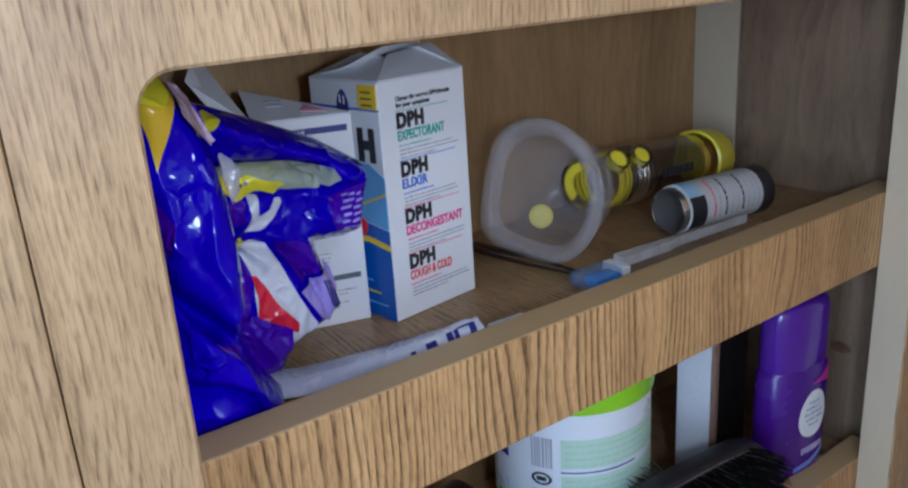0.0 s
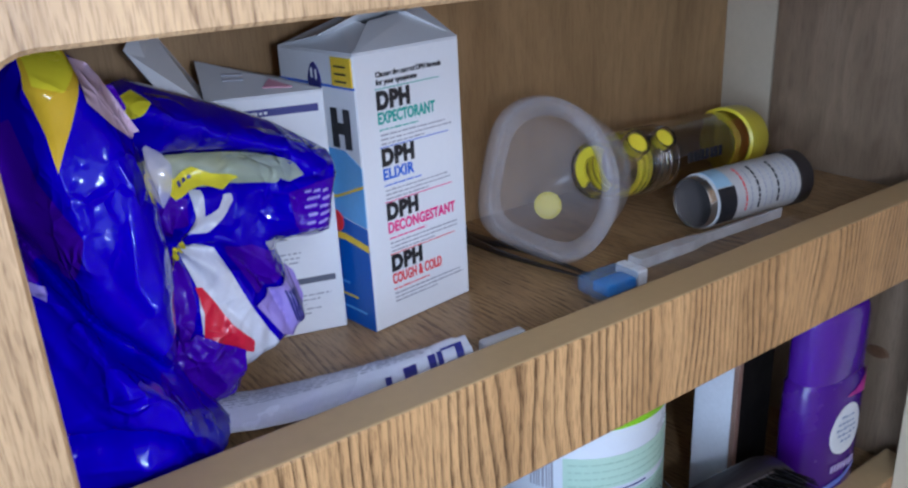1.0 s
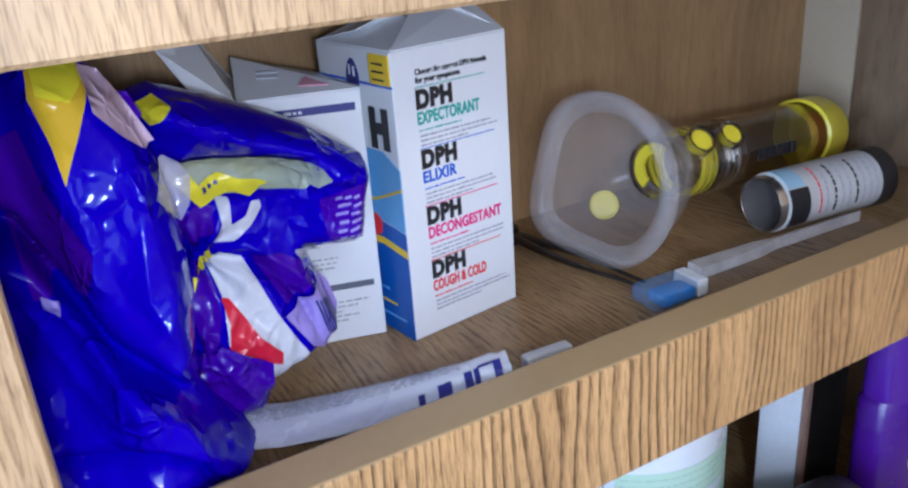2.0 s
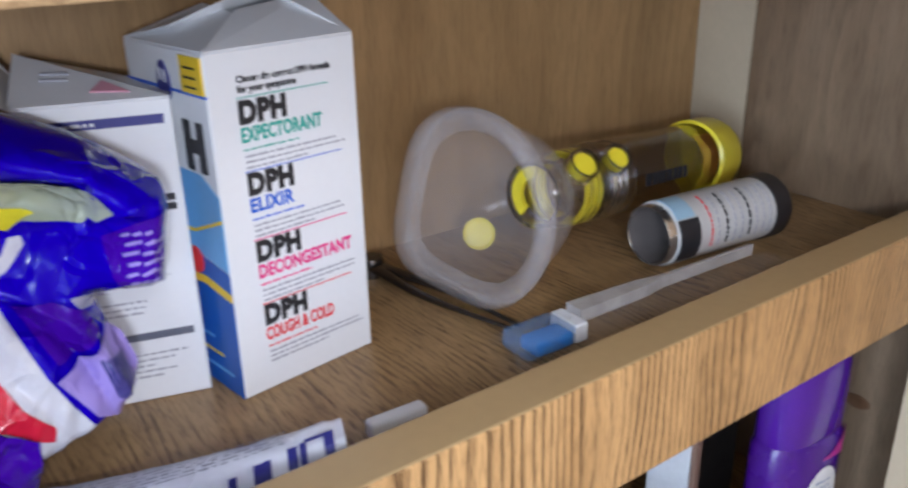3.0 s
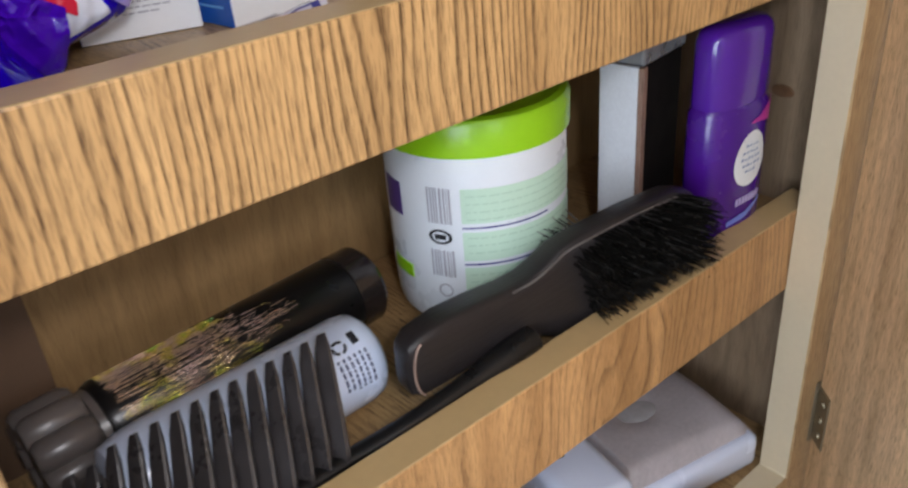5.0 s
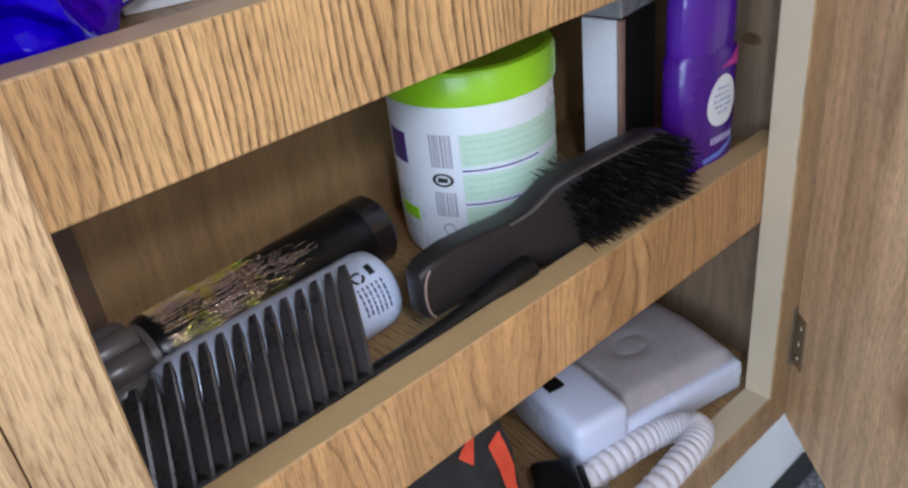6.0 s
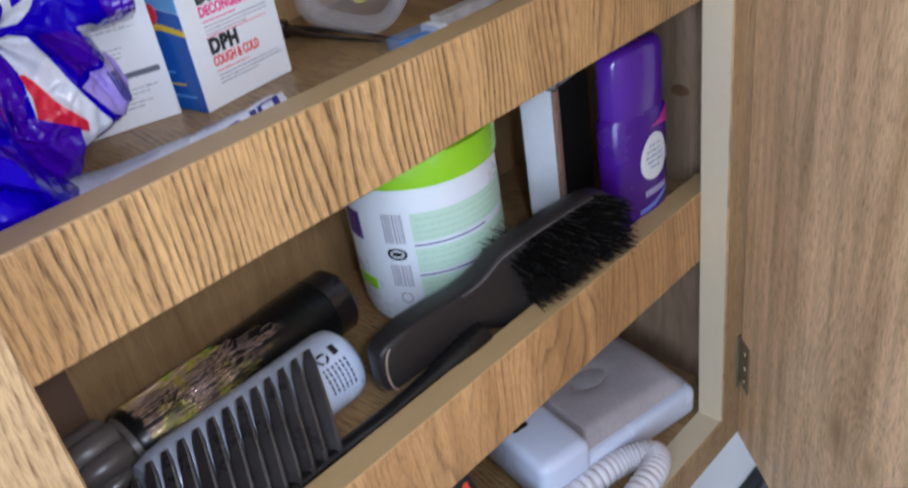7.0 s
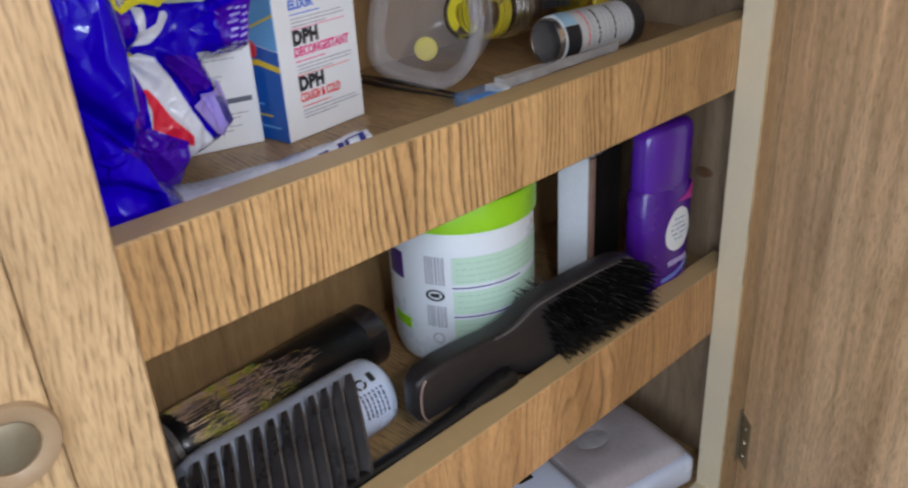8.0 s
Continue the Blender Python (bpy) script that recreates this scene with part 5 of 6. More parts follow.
def oval_ring(bm, hx, hy, z, cx=0.0, cy=0.0, n=40, power=2.6):
    out = []
    for k in range(n):
        a = 2 * math.pi * k / n
        ca, sa = math.cos(a), math.sin(a)
        out.append(bm.verts.new((cx + hx * math.copysign(abs(ca) ** (2 / power), ca), cy + hy * math.copysign(abs(sa) ** (2 / power), sa), z)))
    return out


def oval_body(levels, power=2.6):
    """A solid of oval cross-sections: (half width, half depth, height) from the bottom up."""
    bm = bmesh.new()
    rings = [oval_ring(bm, *lv, power=power) for lv in levels]
    for p, q in zip(rings, rings[1:]):
        for k in range(len(p)):
            j = (k + 1) % len(p)
            bm.faces.new((p[k], p[j], q[j], q[k]))
    bm.faces.new(rings[0][::-1])
    bm.faces.new(rings[-1])
    return bm


def deodorant():
    c = thing("deodorant_stick", "purple deodorant stick with a white oval mark, standing upright", "deodorant", pose(0.4570, 0.0605, LIP + SHELF2, 0, 0, -4.0))
    purple = paint("purple_plastic", (0.062, 0.007, 0.235), 0.26, mottled=0.06, coat=0.3)
    cap = paint("purple_cap", (0.082, 0.014, 0.31), 0.16, mottled=0.06, coat=0.5)
    hw, hd = 0.0325, 0.0165
    part("base", oval_body([(hw - 0.002, hd - 0.002, 0.0004), (hw - 0.001, hd - 0.001, 0.002), (hw - 0.001, hd - 0.001, 0.011), (hw - 0.002, hd - 0.002, 0.012)]), purple, c, smooth=40)
    part("body", oval_body([(hw - 0.001, hd - 0.0008, 0.0122), (hw, hd, 0.015), (hw + 0.0006, hd + 0.0004, 0.07), (hw, hd, 0.104), (hw - 0.0025, hd - 0.0025, 0.108)]), purple, c, smooth=40)
    part("cap", oval_body([(hw - 0.0018, hd - 0.0015, 0.108), (hw - 0.0014, hd - 0.001, 0.110), (hw - 0.0016, hd - 0.0014, 0.150), (hw - 0.0034, hd - 0.003, 0.1558), (hw - 0.0075, hd - 0.006, 0.1588), (hw - 0.016, hd - 0.011, 0.1598)]), cap, c, "translucent purple cap", 40)

    def curve(x, z, rim):
        return -(hd + 0.0003) * max(0.0, 1 - (abs(x) / (hw + 0.0003)) ** 2.6) ** (1 / 2.6)

    def mark(name, poly, ink, lift, label="", step=0.0012):
        part(name, sheet(poly, curve, step, lift=lift), ink, c, label, 50)
    mark("oval_mark", [(0.0045 + (0.0165 - 0.0020 * math.sin(a)) * math.cos(a), 0.0695 + 0.0195 * math.sin(a)) for a in (2 * math.pi * k / 36 for k in range(36))], CARD, 0.0006, "white oval mark")
    rng = random.Random(8)
    ink = paint("blue_grey_ink", (0.14, 0.22, 0.42), 0.5)
    for k, (x0, x1) in enumerate(((-0.002, 0.009), (-0.005, 0.012), (-0.006, 0.014), (-0.004, 0.012), (-0.001, 0.008))):
        z, x = 0.0785 - 0.0046 * k, x0
        while x < x1:
            w = rng.uniform(0.0018, 0.0034)
            tall = rng.uniform(0.0014, 0.0026)
            mark("oval_print", [(x, z), (x + w, z + 0.0006), (x + w * 0.8, z + tall), (x, z + tall * 0.7)], ink, 0.0011, step=0.0005)
            x += w + 0.0012
    mark("pink_swoosh", [(-0.001, 0.0945), (0.010, 0.0975), (0.020, 0.104), (0.0295, 0.1065), (0.0312, 0.086), (0.024, 0.091), (0.012, 0.0935)], paint("pink_plastic", (0.50, 0.03, 0.30), 0.3), 0.0006, "pink swoosh")
    for k in range(8):
        mark("word_bar", [(-0.007 + 0.0034 * k, 0.037), (-0.0046 + 0.0034 * k, 0.037), (-0.0046 + 0.0034 * k, 0.0425), (-0.007 + 0.0034 * k, 0.0425)], LILAC_PRINT, 0.0006, step=0.0008)
    mark("lower_swoosh", [(-0.014, 0.028), (0.004, 0.030), (0.022, 0.037), (0.022, 0.0335), (0.004, 0.0255), (-0.014, 0.024)], paint("light_blue_plastic", (0.16, 0.22, 0.66), 0.3), 0.0006)


LILAC_PRINT = paint("lilac_print", (0.55, 0.48, 0.80), 0.4)


def clear_top_box():
    c = thing("cosmetic_box", "tall black box with a white side and clear lid", "box", pose(0.4040, 0.0900, LIP + SHELF2, 0, 0, 8.0))
    part("body", block(0.0025, 0.052, 0.0006, 0.031, 0.0004, 0.137, 0.001), paint("black_card", (0.007, 0.006, 0.006), 0.5, spec=0.2), c)
    part("white_side", block(-0.0008, 0.0018, 0.003, 0.031, 0.0004, 0.136, 0.0005), paint("grey_white_card", (0.70, 0.72, 0.75), 0.35), c, "white side")
    part("worn_edge", block(-0.0012, 0.0045, -0.0010, 0.0028, 0.0004, 0.136, 0.0006), oak("worn_brown_edge", (0.34, 0.22, 0.17), (0.12, 0.07, 0.05), 'z', 900, 9, 0.4, 0.8), c, "worn brown edge")
    part("lid", block(-0.0018, 0.0535, -0.0015, 0.0325, 0.1372, 0.152, 0.002), film("grey_clear_lid", (0.55, 0.56, 0.60), 0.45, 0.12), c, "clear lid")


def hair_brush():
    p0, p1 = Vector((0.1830, 0.0690, -0.1965)), Vector((0.4100, 0.0540, -0.1950))
    c = thing("hair_brush", "dark wooden hair brush with black bristles, leaning on the shelf lip", "brush", pose(p0.x, p0.y, LIP + SHELF2))
    ax = (p1 - p0).normalized()
    n = Vector((-0.05, -1.0, -0.02))
    n = (n - ax * n.dot(ax)).normalized()
    w = n.cross(ax).normalized()
    base = Vector((0, 0, p0.z - SHELF2))
    at = lambda s, u, v: base + ax * s + w * u + n * v
    L = (p1 - p0).length
    wood = oak("dark_brush_wood", (0.024, 0.021, 0.022), (0.013, 0.011, 0.011), 'x', 300, 8, 0.4, 0.4, 0.34)
    prof = [(0.0, 0.011, 0.0050), (0.002, 0.0155, 0.0078), (0.008, 0.0190, 0.0098), (0.028, 0.0205, 0.0105), (0.052, 0.0192, 0.0105), (0.072, 0.0185, 0.0105), (0.086, 0.0205, 0.0105),
            (0.097, 0.0255, 0.0105), (0.108, 0.0310, 0.0105), (0.124, 0.0345, 0.0105), (0.165, 0.0352, 0.0105), (0.200, 0.0335, 0.0105), (0.216, 0.0280, 0.0100), (L - 0.001, 0.0180, 0.0085), (L + 0.001, 0.010, 0.006)]
    bow = lambda s: -0.004 * math.sin(min(1, s / 0.10) * math.pi) + (0.002 if s > 0.11 else 0)
    bm, rings, seg = bmesh.new(), [], 40
    for s, hw, ht in prof:
        ring = []
        for k in range(seg):
            a = 2 * math.pi * k / seg
            ca, sa = math.cos(a), math.sin(a)
            ring.append(bm.verts.new(at(s, hw * math.copysign(abs(ca) ** 0.40, ca), bow(s) + ht * math.copysign(abs(sa) ** 0.42, sa))))
        rings.append(ring)
    for p, q in zip(rings, rings[1:]):
        for k in range(seg):
            j = (k + 1) % seg
            bm.faces.new((p[k], p[j], q[j], q[k]))
    bm.faces.new(rings[0][::-1])
    bm.faces.new(rings[-1])
    part("handle_and_head", bm, wood, c, "worn dark wood", 38)
    # worn pale rim round the handle's end, and a pale line along the upper edge
    edge = [at(0.0030 + 0.006 * (1 - math.cos(t)), 0.0165 * math.sin(t), 0.0086) for t in [(-1.45 + 2.9 * k / 16) for k in range(17)]]
    part("worn_rim", swept(edge, 0.0008, 6), paint("bare_worn_wood", (0.27, 0.18, 0.14), 0.5, mottled=0.5, grain=200), c, "worn pale rim", 60)
    groove = [at(s, hw * 0.92, bow(s) + ht * 0.86) for s, hw, ht in prof[5:12]]
    part("pale_edge_line", swept(smooth_line(groove, 6), 0.0007, 6), paint("pale_edge_line", (0.10, 0.085, 0.08), 0.4, mottled=0.6, grain=160), c, "pale line along the upper edge", 60)
    rng = random.Random(21)
    verts, faces = [], []
    for i in range(34):
        for j in range(19):
            s = 0.112 + 0.110 * i / 33
            u = -0.0315 + 0.0620 * j / 18
            if s < 0.121 - u * 0.30 or ((s - 0.165) / 0.058) ** 4 + ((u + 0.0005) / 0.0325) ** 4 > 1:
                continue
            for q in range(4):
                face = 1 if q < 3 else -1
                if face < 0 and (s > 0.138 or u < 0.016):
                    continue
                r0 = at(s + rng.uniform(-0.0018, 0.0018), u + rng.uniform(-0.0016, 0.0016), 0.0100 * face)
                ln = rng.uniform(0.0150, 0.0215) * (1 if face > 0 else -0.5)
                tip = r0 + n * ln + ax * (rng.uniform(-0.0026, 0.0026) + 0.06 * (s - 0.162)) + w * (rng.uniform(-0.0026, 0.0026) + 0.06 * u)
                k = len(verts)
                t = 0.00055
                verts += [r0 + ax * t, r0 - ax * t * 0.5 + w * t * 0.87, r0 - ax * t * 0.5 - w * t * 0.87, tip + ax * t * 0.5, tip - ax * t * 0.25 + w * t * 0.4, tip - ax * t * 0.25 - w * t * 0.4]
                faces += [(k, k + 1, k + 4, k + 3), (k + 1, k + 2, k + 5, k + 4), (k + 2, k, k + 3, k + 5), (k + 3, k + 4, k + 5)]
    me = bpy.data.meshes.new("bristles")
    me.from_pydata([tuple(v) for v in verts], [], faces)
    me.materials.append(paint("black_bristle", (0.010, 0.009, 0.008), 0.26, mottled=0.3, spec=0.55))
    # paler copy for some bristles: their scattered highlights are put into the colour
    me.materials.append(paint("glint_bristle", (0.045, 0.042, 0.038), 0.35, mottled=0.4))
    for i, f in enumerate(me.polygons):
        f.material_index = 1 if (i // 4) % 13 == 3 else 0
    ob = new("bristles", me)
    ob.parent = c
    tagged(ob, "stiff black bristles")


def pump_bottle():
    r = 0.0250
    a, b = Vector((0.0570, 0.1575, SHELF2 + r + 0.0006)), Vector((0.2310, 0.1712, SHELF2 + r + 0.0006))
    c = thing("spray_bottle", "black spray bottle with a glittering gold print, lying on its side", "bottle", pose(a.x, a.y, LIP + SHELF2))
    m = along((0, 0, r + 0.0006), b - a + Vector((0, 0, r + 0.0006)))
    L = (b - a).length
    part("body", lathe([(0.010, -0.010), (0.0135, -0.009), (0.0180, -0.005), (0.0235, -0.002), (r, 0.002), (r, L - 0.022), (r - 0.0006, L - 0.020)], 56, m), BLACK_PLASTIC, c, smooth=35)
    part("base_cup", lathe([(r - 0.0006, L - 0.020), (r + 0.0004, L - 0.0195), (r + 0.0004, L - 0.003), (r - 0.002, L), (0, L - 0.001)], 56, m), paint("smoky_base", (0.022, 0.017, 0.016), 0.18, coat=0.4), c, "smoky base", 35)
    gold, nt, p = nodes_of("gold_glitter")
    v = mapped(nt, (1, 1, 1))
    hue = noise_tex(nt, v, 38.0, 3.0, 0.6)
    nt.links.new(ramp(nt, hue, [(0.30, (0.16, 0.62, 0.42)), (0.36, (0.45, 0.72, 0.10)), (0.41, (0.98, 0.84, 0.16)), (0.47, (0.90, 0.66, 0.44)), (0.60, (0.92, 0.68, 0.60)), (0.75, (0.60, 0.46, 0.56))]), p.inputs["Base Color"])
    p.inputs["Metallic"].default_value = 0.7
    p.inputs["Roughness"].default_value = 0.24
    bumped(nt, p, noise_tex(nt, v, 420.0, 2.0, 0.5), 0.8, 0.002)
    f = m.to_3x3().inverted() @ Vector((-0.2, -0.7, 0.7))
    fa = math.degrees(math.atan2(f.y, f.x))
    rng = random.Random(31)
    bm = bmesh.new()
    for k in range(170):
        ang = fa - 66 + 132 * k / 169
        s = 0.003 + rng.uniform(0, 0.006)
        end = 0.060 + 0.055 * math.exp(-((k - 70) / 38.0) ** 2) * rng.uniform(0.5, 1.0) + rng.uniform(-0.012, 0.016)
        while s < end:
            l = rng.uniform(0.003, 0.024) * (1.0 if s < 0.05 else 0.5)
            if rng.random() < 0.66:
                cyl_patch(r + 0.0003, s, min(s + l, end), ang - 0.24, ang + rng.uniform(0.0, 0.22), m, bm, 1, 0.0002)
            s += l + rng.uniform(0.0004, 0.003) * (1.0 if s < 0.06 else 2.5)
    tagged(part("glitter_print", bm, gold, c, "glittering gold flecks"), kind="stuff")
    # trigger head: a lobed dark grey nozzle
    grey = paint("charcoal_plastic", (0.115, 0.098, 0.090), 0.34, mottled=0.2)
    wide = m @ pose(0, 0, 0.004) @ Matrix.Diagonal((1.2, 1.2, 1.0, 1.0))
    part("neck_ring", lathe([(0.0150, -0.011), (0.0185, -0.0105), (0.0190, -0.006), (0.0150, -0.0055)], 32, wide), grey, c, smooth=40)
    head = part("spray_head", lathe([(0, -0.040), (0.015, -0.040), (0.0185, -0.037), (0.0190, -0.014), (0.0160, -0.010), (0.0120, -0.0085)], 40, wide), grey, c, "charcoal lobed spray head", 40)
    for k in range(9):
        a0 = 2 * math.pi * (k + 0.5) / 9
        part("lobe", lathe([(0, -0.043), (0.0050, -0.0425), (0.0074, -0.039), (0.0076, -0.016), (0.0056, -0.012), (0, -0.0115)], 18, wide @ pose(0.0165 * math.cos(a0), 0.0165 * math.sin(a0), 0)), grey, head, smooth=40)


def white_bottle():
    r = 0.0258
    a, b = Vector((0.0400, 0.1062, SHELF2 + r + 0.0005)), Vector((0.1890, 0.1097, SHELF2 + r + 0.0005))
    c = thing("lotion_bottle", "white plastic lotion bottle lying behind the comb", "bottle", pose(a.x, a.y, LIP + SHELF2))
    m = along((0, 0, r + 0.0005), b - a + Vector((0, 0, r + 0.0005)))
    L = (b - a).length
    part("body", lathe([(0, 0.0), (0.014, 0.0), (0.022, 0.003), (r - 0.001, 0.012), (r, 0.022), (r, L - 0.012), (r - 0.0015, L - 0.005), (r - 0.006, L - 0.0008), (r - 0.011, L), (0, L - 0.002)], 64, m), paint("bluish_white_plastic", (0.56, 0.63, 0.78), 0.26, mottled=0.03, coat=0.2), c, smooth=35)
    grey = paint("ribbed_cap_plastic", (0.085, 0.074, 0.068), 0.36, mottled=0.1)
    part("cap", lathe([(0, -0.010), (0.011, -0.010), (0.013, -0.008), (0.013, 0.0005), (0.010, 0.001)], 36, m), grey, c, "charcoal ribbed cap", 40)
    f = m.to_3x3().inverted() @ Vector((-0.25, -0.62, 0.75))
    fa = math.degrees(math.atan2(f.y, f.x))
    low = m.to_3x3().inverted() @ Vector((-0.1, -0.95, 0.0))
    sg = 1 if (math.degrees(math.atan2(low.y, low.x)) - fa + 180) % 360 - 180 > 0 else -1
    part("print_block", cyl_patch(r + 0.0002, L - 0.0175, L - 0.0135, fa - sg * 20, fa - sg * 4, m), BLACK_INK, c)
    bm = bmesh.new()
    for k in range(3):
        t0 = 2 * math.pi * k / 3
        for q in range(5):
            t = t0 + 1.5 * q / 5
            cyl_patch(r + 0.0002, L - 0.0255 + 0.0036 * math.cos(t) - 0.0007, L - 0.0255 + 0.0036 * math.cos(t) + 0.0007, fa - sg * 8 + 7.5 * math.sin(t) - 1.6, fa - sg * 8 + 7.5 * math.sin(t) + 1.6, m, bm, 1)
    part("recycling_mark", bm, BLACK_INK, c)
    rng = random.Random(14)
    for k in range(6):
        bm = bmesh.new()
        s = L - 0.031 + 0.0034 * k
        at = 6.0
        while at < 46:
            w = rng.uniform(3, 9)
            cyl_patch(r + 0.0002, s, s + 0.0013, fa + sg * at, fa + sg * min(at + w, 48), m, bm, 3)
            at += w + 2
        part("label_print", bm, paint("dark_slate_ink", (0.07, 0.08, 0.14), 0.5), c)


def comb():
    c = thing("rake_comb", "black wide-toothed comb with a long handle, leaning on the bottle", "comb", pose(0.0, 0.0530, LIP + SHELF2))
    shiny = paint("shiny_black_comb", (0.030, 0.026, 0.026), 0.30, mottled=0.45, grain=160, spec=0.6)
    spine = smooth_line([(-0.006, 0.007, 0.0110), (0.060, 0.007, 0.0095), (0.132, 0.0065, 0.0115), (0.185, 0.001, 0.0165), (0.262, -0.001, 0.0250)], 14)
    part("spine_and_handle", swept(spine, lambda s: 0.0060 + 0.0032 * math.exp(-((s - 0.97) / 0.09) ** 2), 14, flat=0.85), BLACK_PLASTIC, c, "long rounded handle", 60)
    for k in range(14):
        s = (k - 2) / 11
        x1 = 0.0455 + 0.1090 * s
        x0 = x1 - 0.0200
        top = 0.0615 + 0.0020 * s if k > 1 else 0.0570
        thick = 0.0057 if k not in (0, 13) else 0.0068
        # a wedge: wide flank towards the window, narrow dark front edge, blunt tip
        bm, rings = bmesh.new(), []
        for q in range(9):
            t = q / 8
            hw = thick * (1 - 0.44 * t ** 1.3) if q < 8 else thick * 0.34
            x, y, z = x0 + (x1 - x0) * t, 0.0070 + 0.0340 * t ** 1.05, 0.010 + (top - 0.010) * t
            rings.append([bm.verts.new((x + hw * ux, y + hw * 0.8 * uy, z - hw * 0.5 * uy)) for ux, uy in ((-1.05, 0.35), (0.10, -1.1), (0.45, -1.1), (0.95, -0.1), (0.6, 0.9), (-0.8, 0.9))])
        for p, q in zip(rings, rings[1:]):
            for j in range(6):
                bm.faces.new((p[j], p[(j + 1) % 6], q[(j + 1) % 6], q[j]))
        bm.faces.new(rings[0][::-1])
        bm.faces.new(rings[-1])
        part("tooth", bm, shiny, c)


wipes_tub()
deodorant()
clear_top_box()
hair_brush()
pump_bottle()
white_bottle()
comb()

# ---- things on the cabinet floor ----
FLOOR3 = BOT - 0.004


def machine():
    c = thing("air_machine", "white plastic breathing machine with a dusty grey lid", "machine", pose(0.3206, 0.0676, LIP + FLOOR3, 0, 0, -11.7))
    white = paint("glossy_white_plastic", (0.66, 0.71, 0.86), 0.24, mottled=0.03, coat=0.3)
    dusty = paint("dusty_grey_lid", (0.42, 0.38, 0.39), 0.36, mottled=0.20, grain=35)
    part("base", block(0.0, 0.182, -0.004, 0.110, 0.002, 0.035, 0.007, 3), white, c, smooth=40)
    bm = block(-0.0062, 0.050, -0.0062, 0.1112, 0.003, 0.058, 0.010, 4)
    part("end_block", bm, white, c, "taller white end", 40)
    bm = bmesh.new()
    rows = []
    for i in range(17):
        u = i / 16
        x = 0.0485 + 0.1320 * u
        row = []
        for k in range(17):
            v = k / 16
            y = 0.0025 + 0.1060 * v
            edge = min(1, u / 0.05, (1 - u) / 0.12, v / 0.10, (1 - v) / 0.10)
            z = 0.033 + 0.017 * math.sin(min(1, edge) * math.pi / 2) ** 0.7 * (1 - 0.25 * u) + 0.004 * math.sin(math.pi * v)
            dent = math.exp(-(((u - 0.42) / 0.17) ** 2 + ((v - 0.55) / 0.14) ** 2) ** 2)
            row.append(bm.verts.new((x, y, z - 0.004 * dent)))
        rows.append(row)
    for p, q in zip(rows, rows[1:]):
        for k in range(16):
            bm.faces.new((p[k], q[k], q[k + 1], p[k + 1]))
    part("lid", bm, dusty, c, "dusty grey lid", 50)
    part("lid_catch", lathe([(0, 0), (0.013, 0), (0.0125, 0.002), (0.009, 0.0034), (0, 0.0038)], 28, pose(0.104, 0.061, 0.0474) @ Matrix.Diagonal((1.6, 1.0, 1.0, 1.0))), film("milky_catch", (0.6, 0.58, 0.58), 0.5, 0.2), c, "milky round catch", 40)
    part("switch", block(0.004, 0.020, 0.045, 0.062, 0.0560, 0.0595, 0.0008), BLACK_PLASTIC, c, "black switch")
    for k in range(4):
        part("foot", lathe([(0, 0), (0.007, 0), (0.007, 0.003), (0, 0.003)], 16, pose((0.02, 0.16)[k % 2], (0.015, 0.095)[k // 2], 0)), BLACK_PLASTIC, c)


def hose():
    c = thing("corrugated_hose", "white corrugated breathing hose looped beside the machine", "hose", pose(0.296, 0.017, LIP + BOT - 0.001))
    path = smooth_line([(-0.010, 0.038, 0.0135), (0.045, 0.033, 0.0135), (0.088, 0.026, 0.0135), (0.108, 0.016, 0.015), (0.118, 0.004, 0.016), (0.106, -0.006, 0.0175), (0.070, -0.010, 0.0172), (0.010, -0.014, 0.0170), (-0.060, -0.016, 0.017), (-0.12, -0.004, 0.017)], 40)
    rib = paint("hose_plastic", (0.70, 0.67, 0.70), 0.38, mottled=0.05)
    total = sum((b - a).length for a, b in zip(path, path[1:]))
    part("tube", swept(path, lambda s: 0.0098 + 0.0026 * abs(math.sin(s * total / 0.0078 * math.pi)) ** 0.6, 20), rib, c, "ribbed tube", 70)


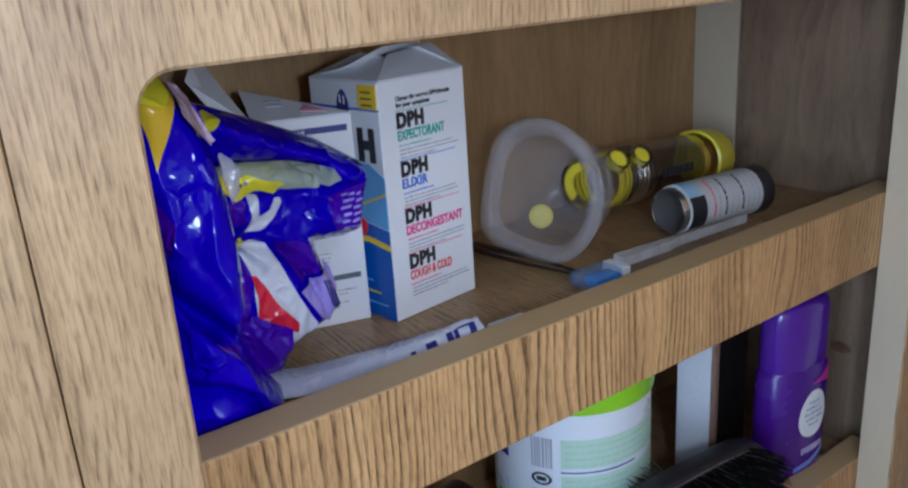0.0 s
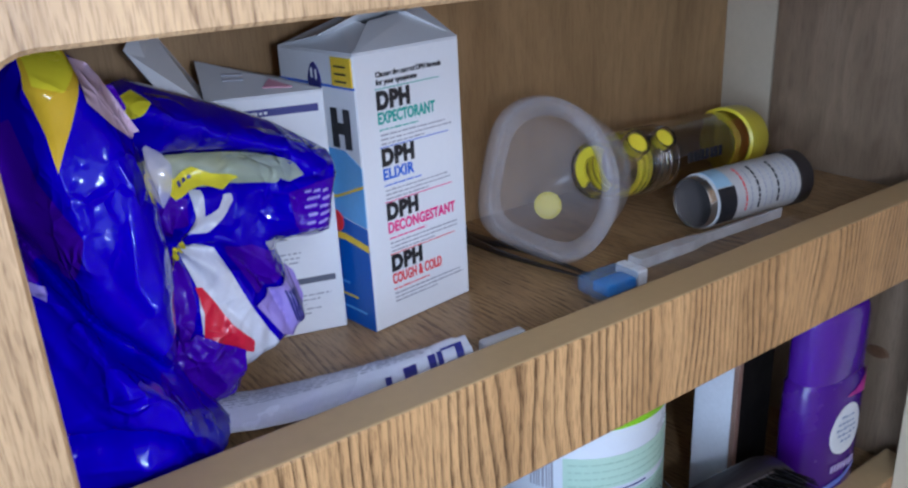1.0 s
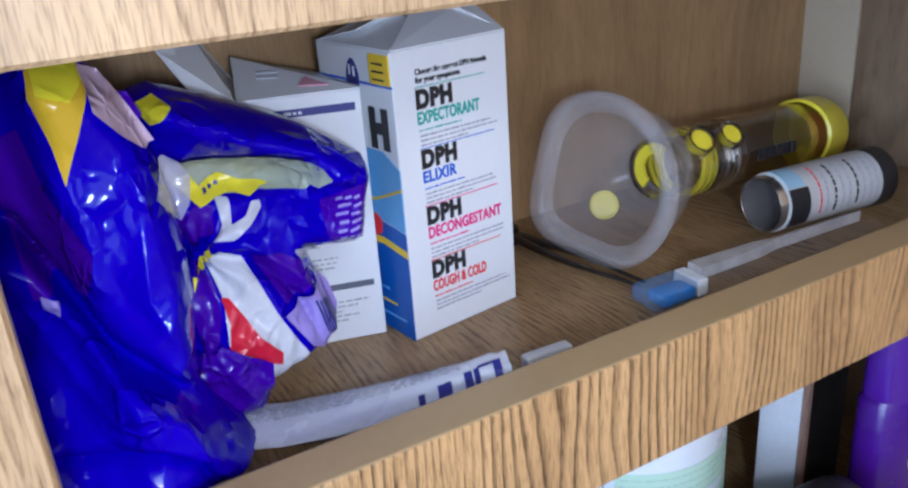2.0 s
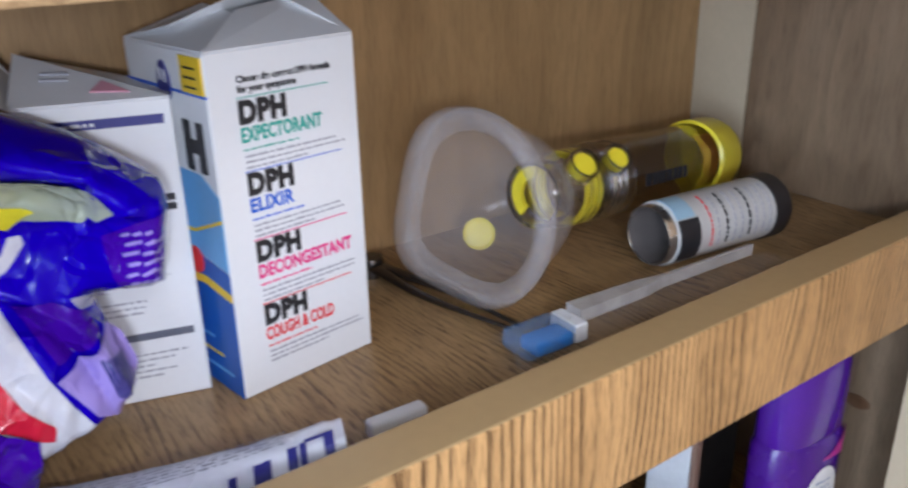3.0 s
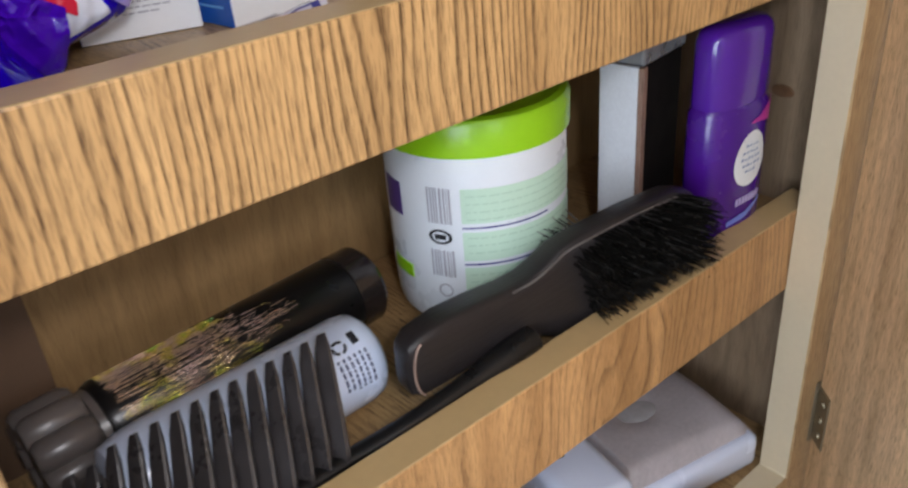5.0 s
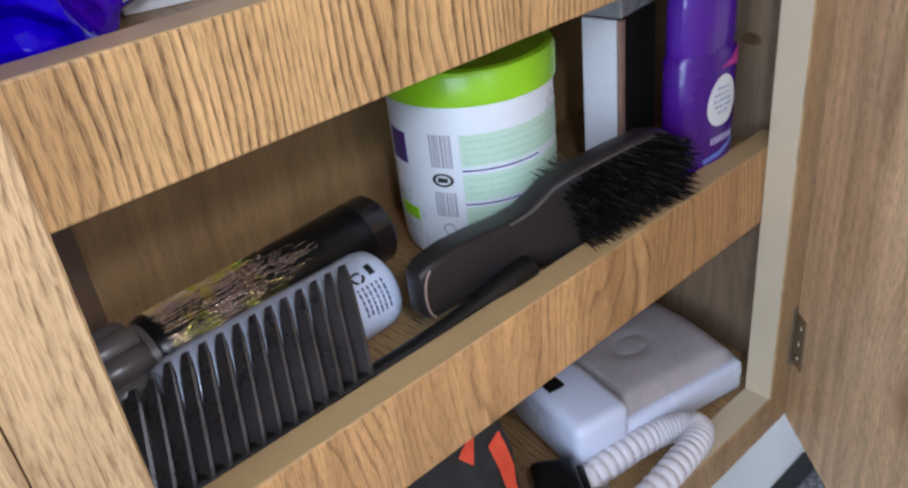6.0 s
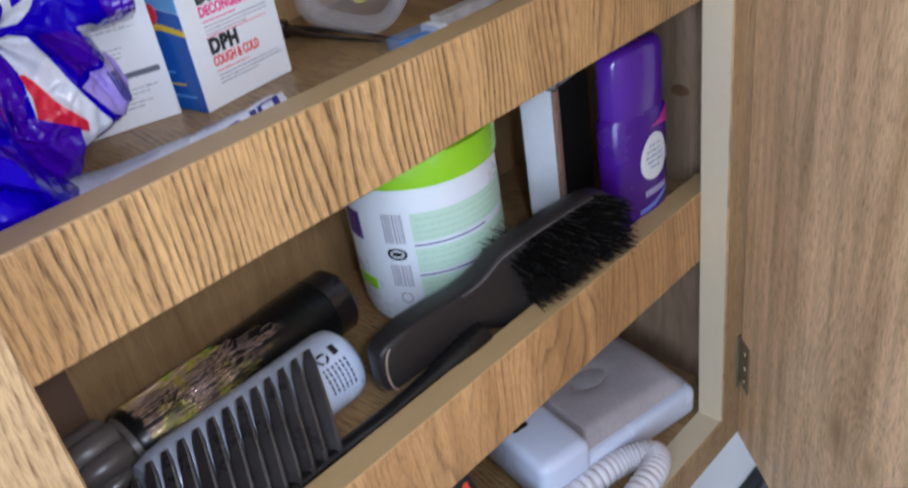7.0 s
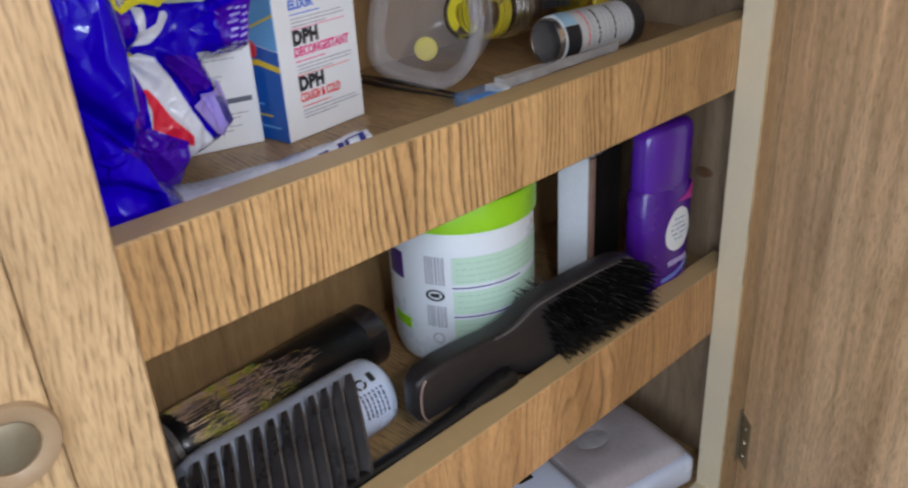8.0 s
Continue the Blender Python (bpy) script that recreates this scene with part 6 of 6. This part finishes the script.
def plug():
    c = thing("power_plug", "black power plug with two metal blades on its cord", "plug", pose(0.2860, 0.0600, LIP + FLOOR3, 0, 0, -35.0))
    part("body", block(-0.020, 0.016, -0.020, 0.020, 0.0005, 0.036, 0.005, 3), BLACK_PLASTIC, c, smooth=40)
    part("shoulder", block(0.0155, 0.023, -0.014, 0.014, 0.006, 0.030, 0.003, 2), BLACK_PLASTIC, c, smooth=40)
    blade = paint("blade_metal", (0.60, 0.56, 0.48), 0.25, 0.95)
    for y in (-0.0065, 0.0065):
        part("blade", block(0.022, 0.039, y - 0.0008, y + 0.0008, 0.015, 0.0215, 0.0004), blade, c, "metal blade")
    cord = smooth_line([(-0.020, 0, 0.014), (-0.045, 0.012, 0.006), (-0.075, 0.040, 0.005), (-0.12, 0.060, 0.005)], 10)
    part("cord", swept(cord, 0.0032, 10), BLACK_PLASTIC, c, smooth=60)


def black_bag():
    c = thing("toiletry_bag", "black fabric bag with red flashes, slumped on the cabinet floor", "bag", pose(0, 0, LIP))
    cloth = paint("black_cloth", (0.018, 0.017, 0.018), 0.62, mottled=0.25, grain=150, bump=0.25)
    outline = [(0.030, FLOOR3 + 0.0008), (0.246, FLOOR3 + 0.0008), (0.252, -0.42), (0.250, -0.36), (0.240, -0.318), (0.218, -0.306), (0.150, -0.302), (0.070, -0.305), (0.036, -0.325), (0.028, -0.39)]

    def y_of(x, z, rim):
        return 0.056 + 0.16 * max(0, z + 0.40) + 0.020 * (1 - rim) ** 2 - 0.010 * folds(x, z, 5.0, 0.05) - 0.004 * folds(x, z, 8.0, 0.022)
    part("body", sheet(outline, y_of, 0.003, lambda x, z: 0.165), cloth, c, smooth=60)
    red = paint("red_cloth", (0.62, 0.065, 0.025), 0.5, mottled=0.12, grain=120)
    for poly in ([(0.196, -0.338), (0.214, -0.318), (0.206, -0.350)], [(0.222, -0.345), (0.234, -0.338), (0.239, -0.375), (0.236, -0.425), (0.228, -0.385)]):
        def d(x, z, rim):
            return y_of(x, z, min(1.0, edge_way(x, z, outline) / 0.012) if inside(x, z, outline) else 0.0)
        part("red_flash", sheet(poly, d, 0.0012, lift=0.0009), red, c, "red flash")


machine()
hose()
plug()
black_bag()
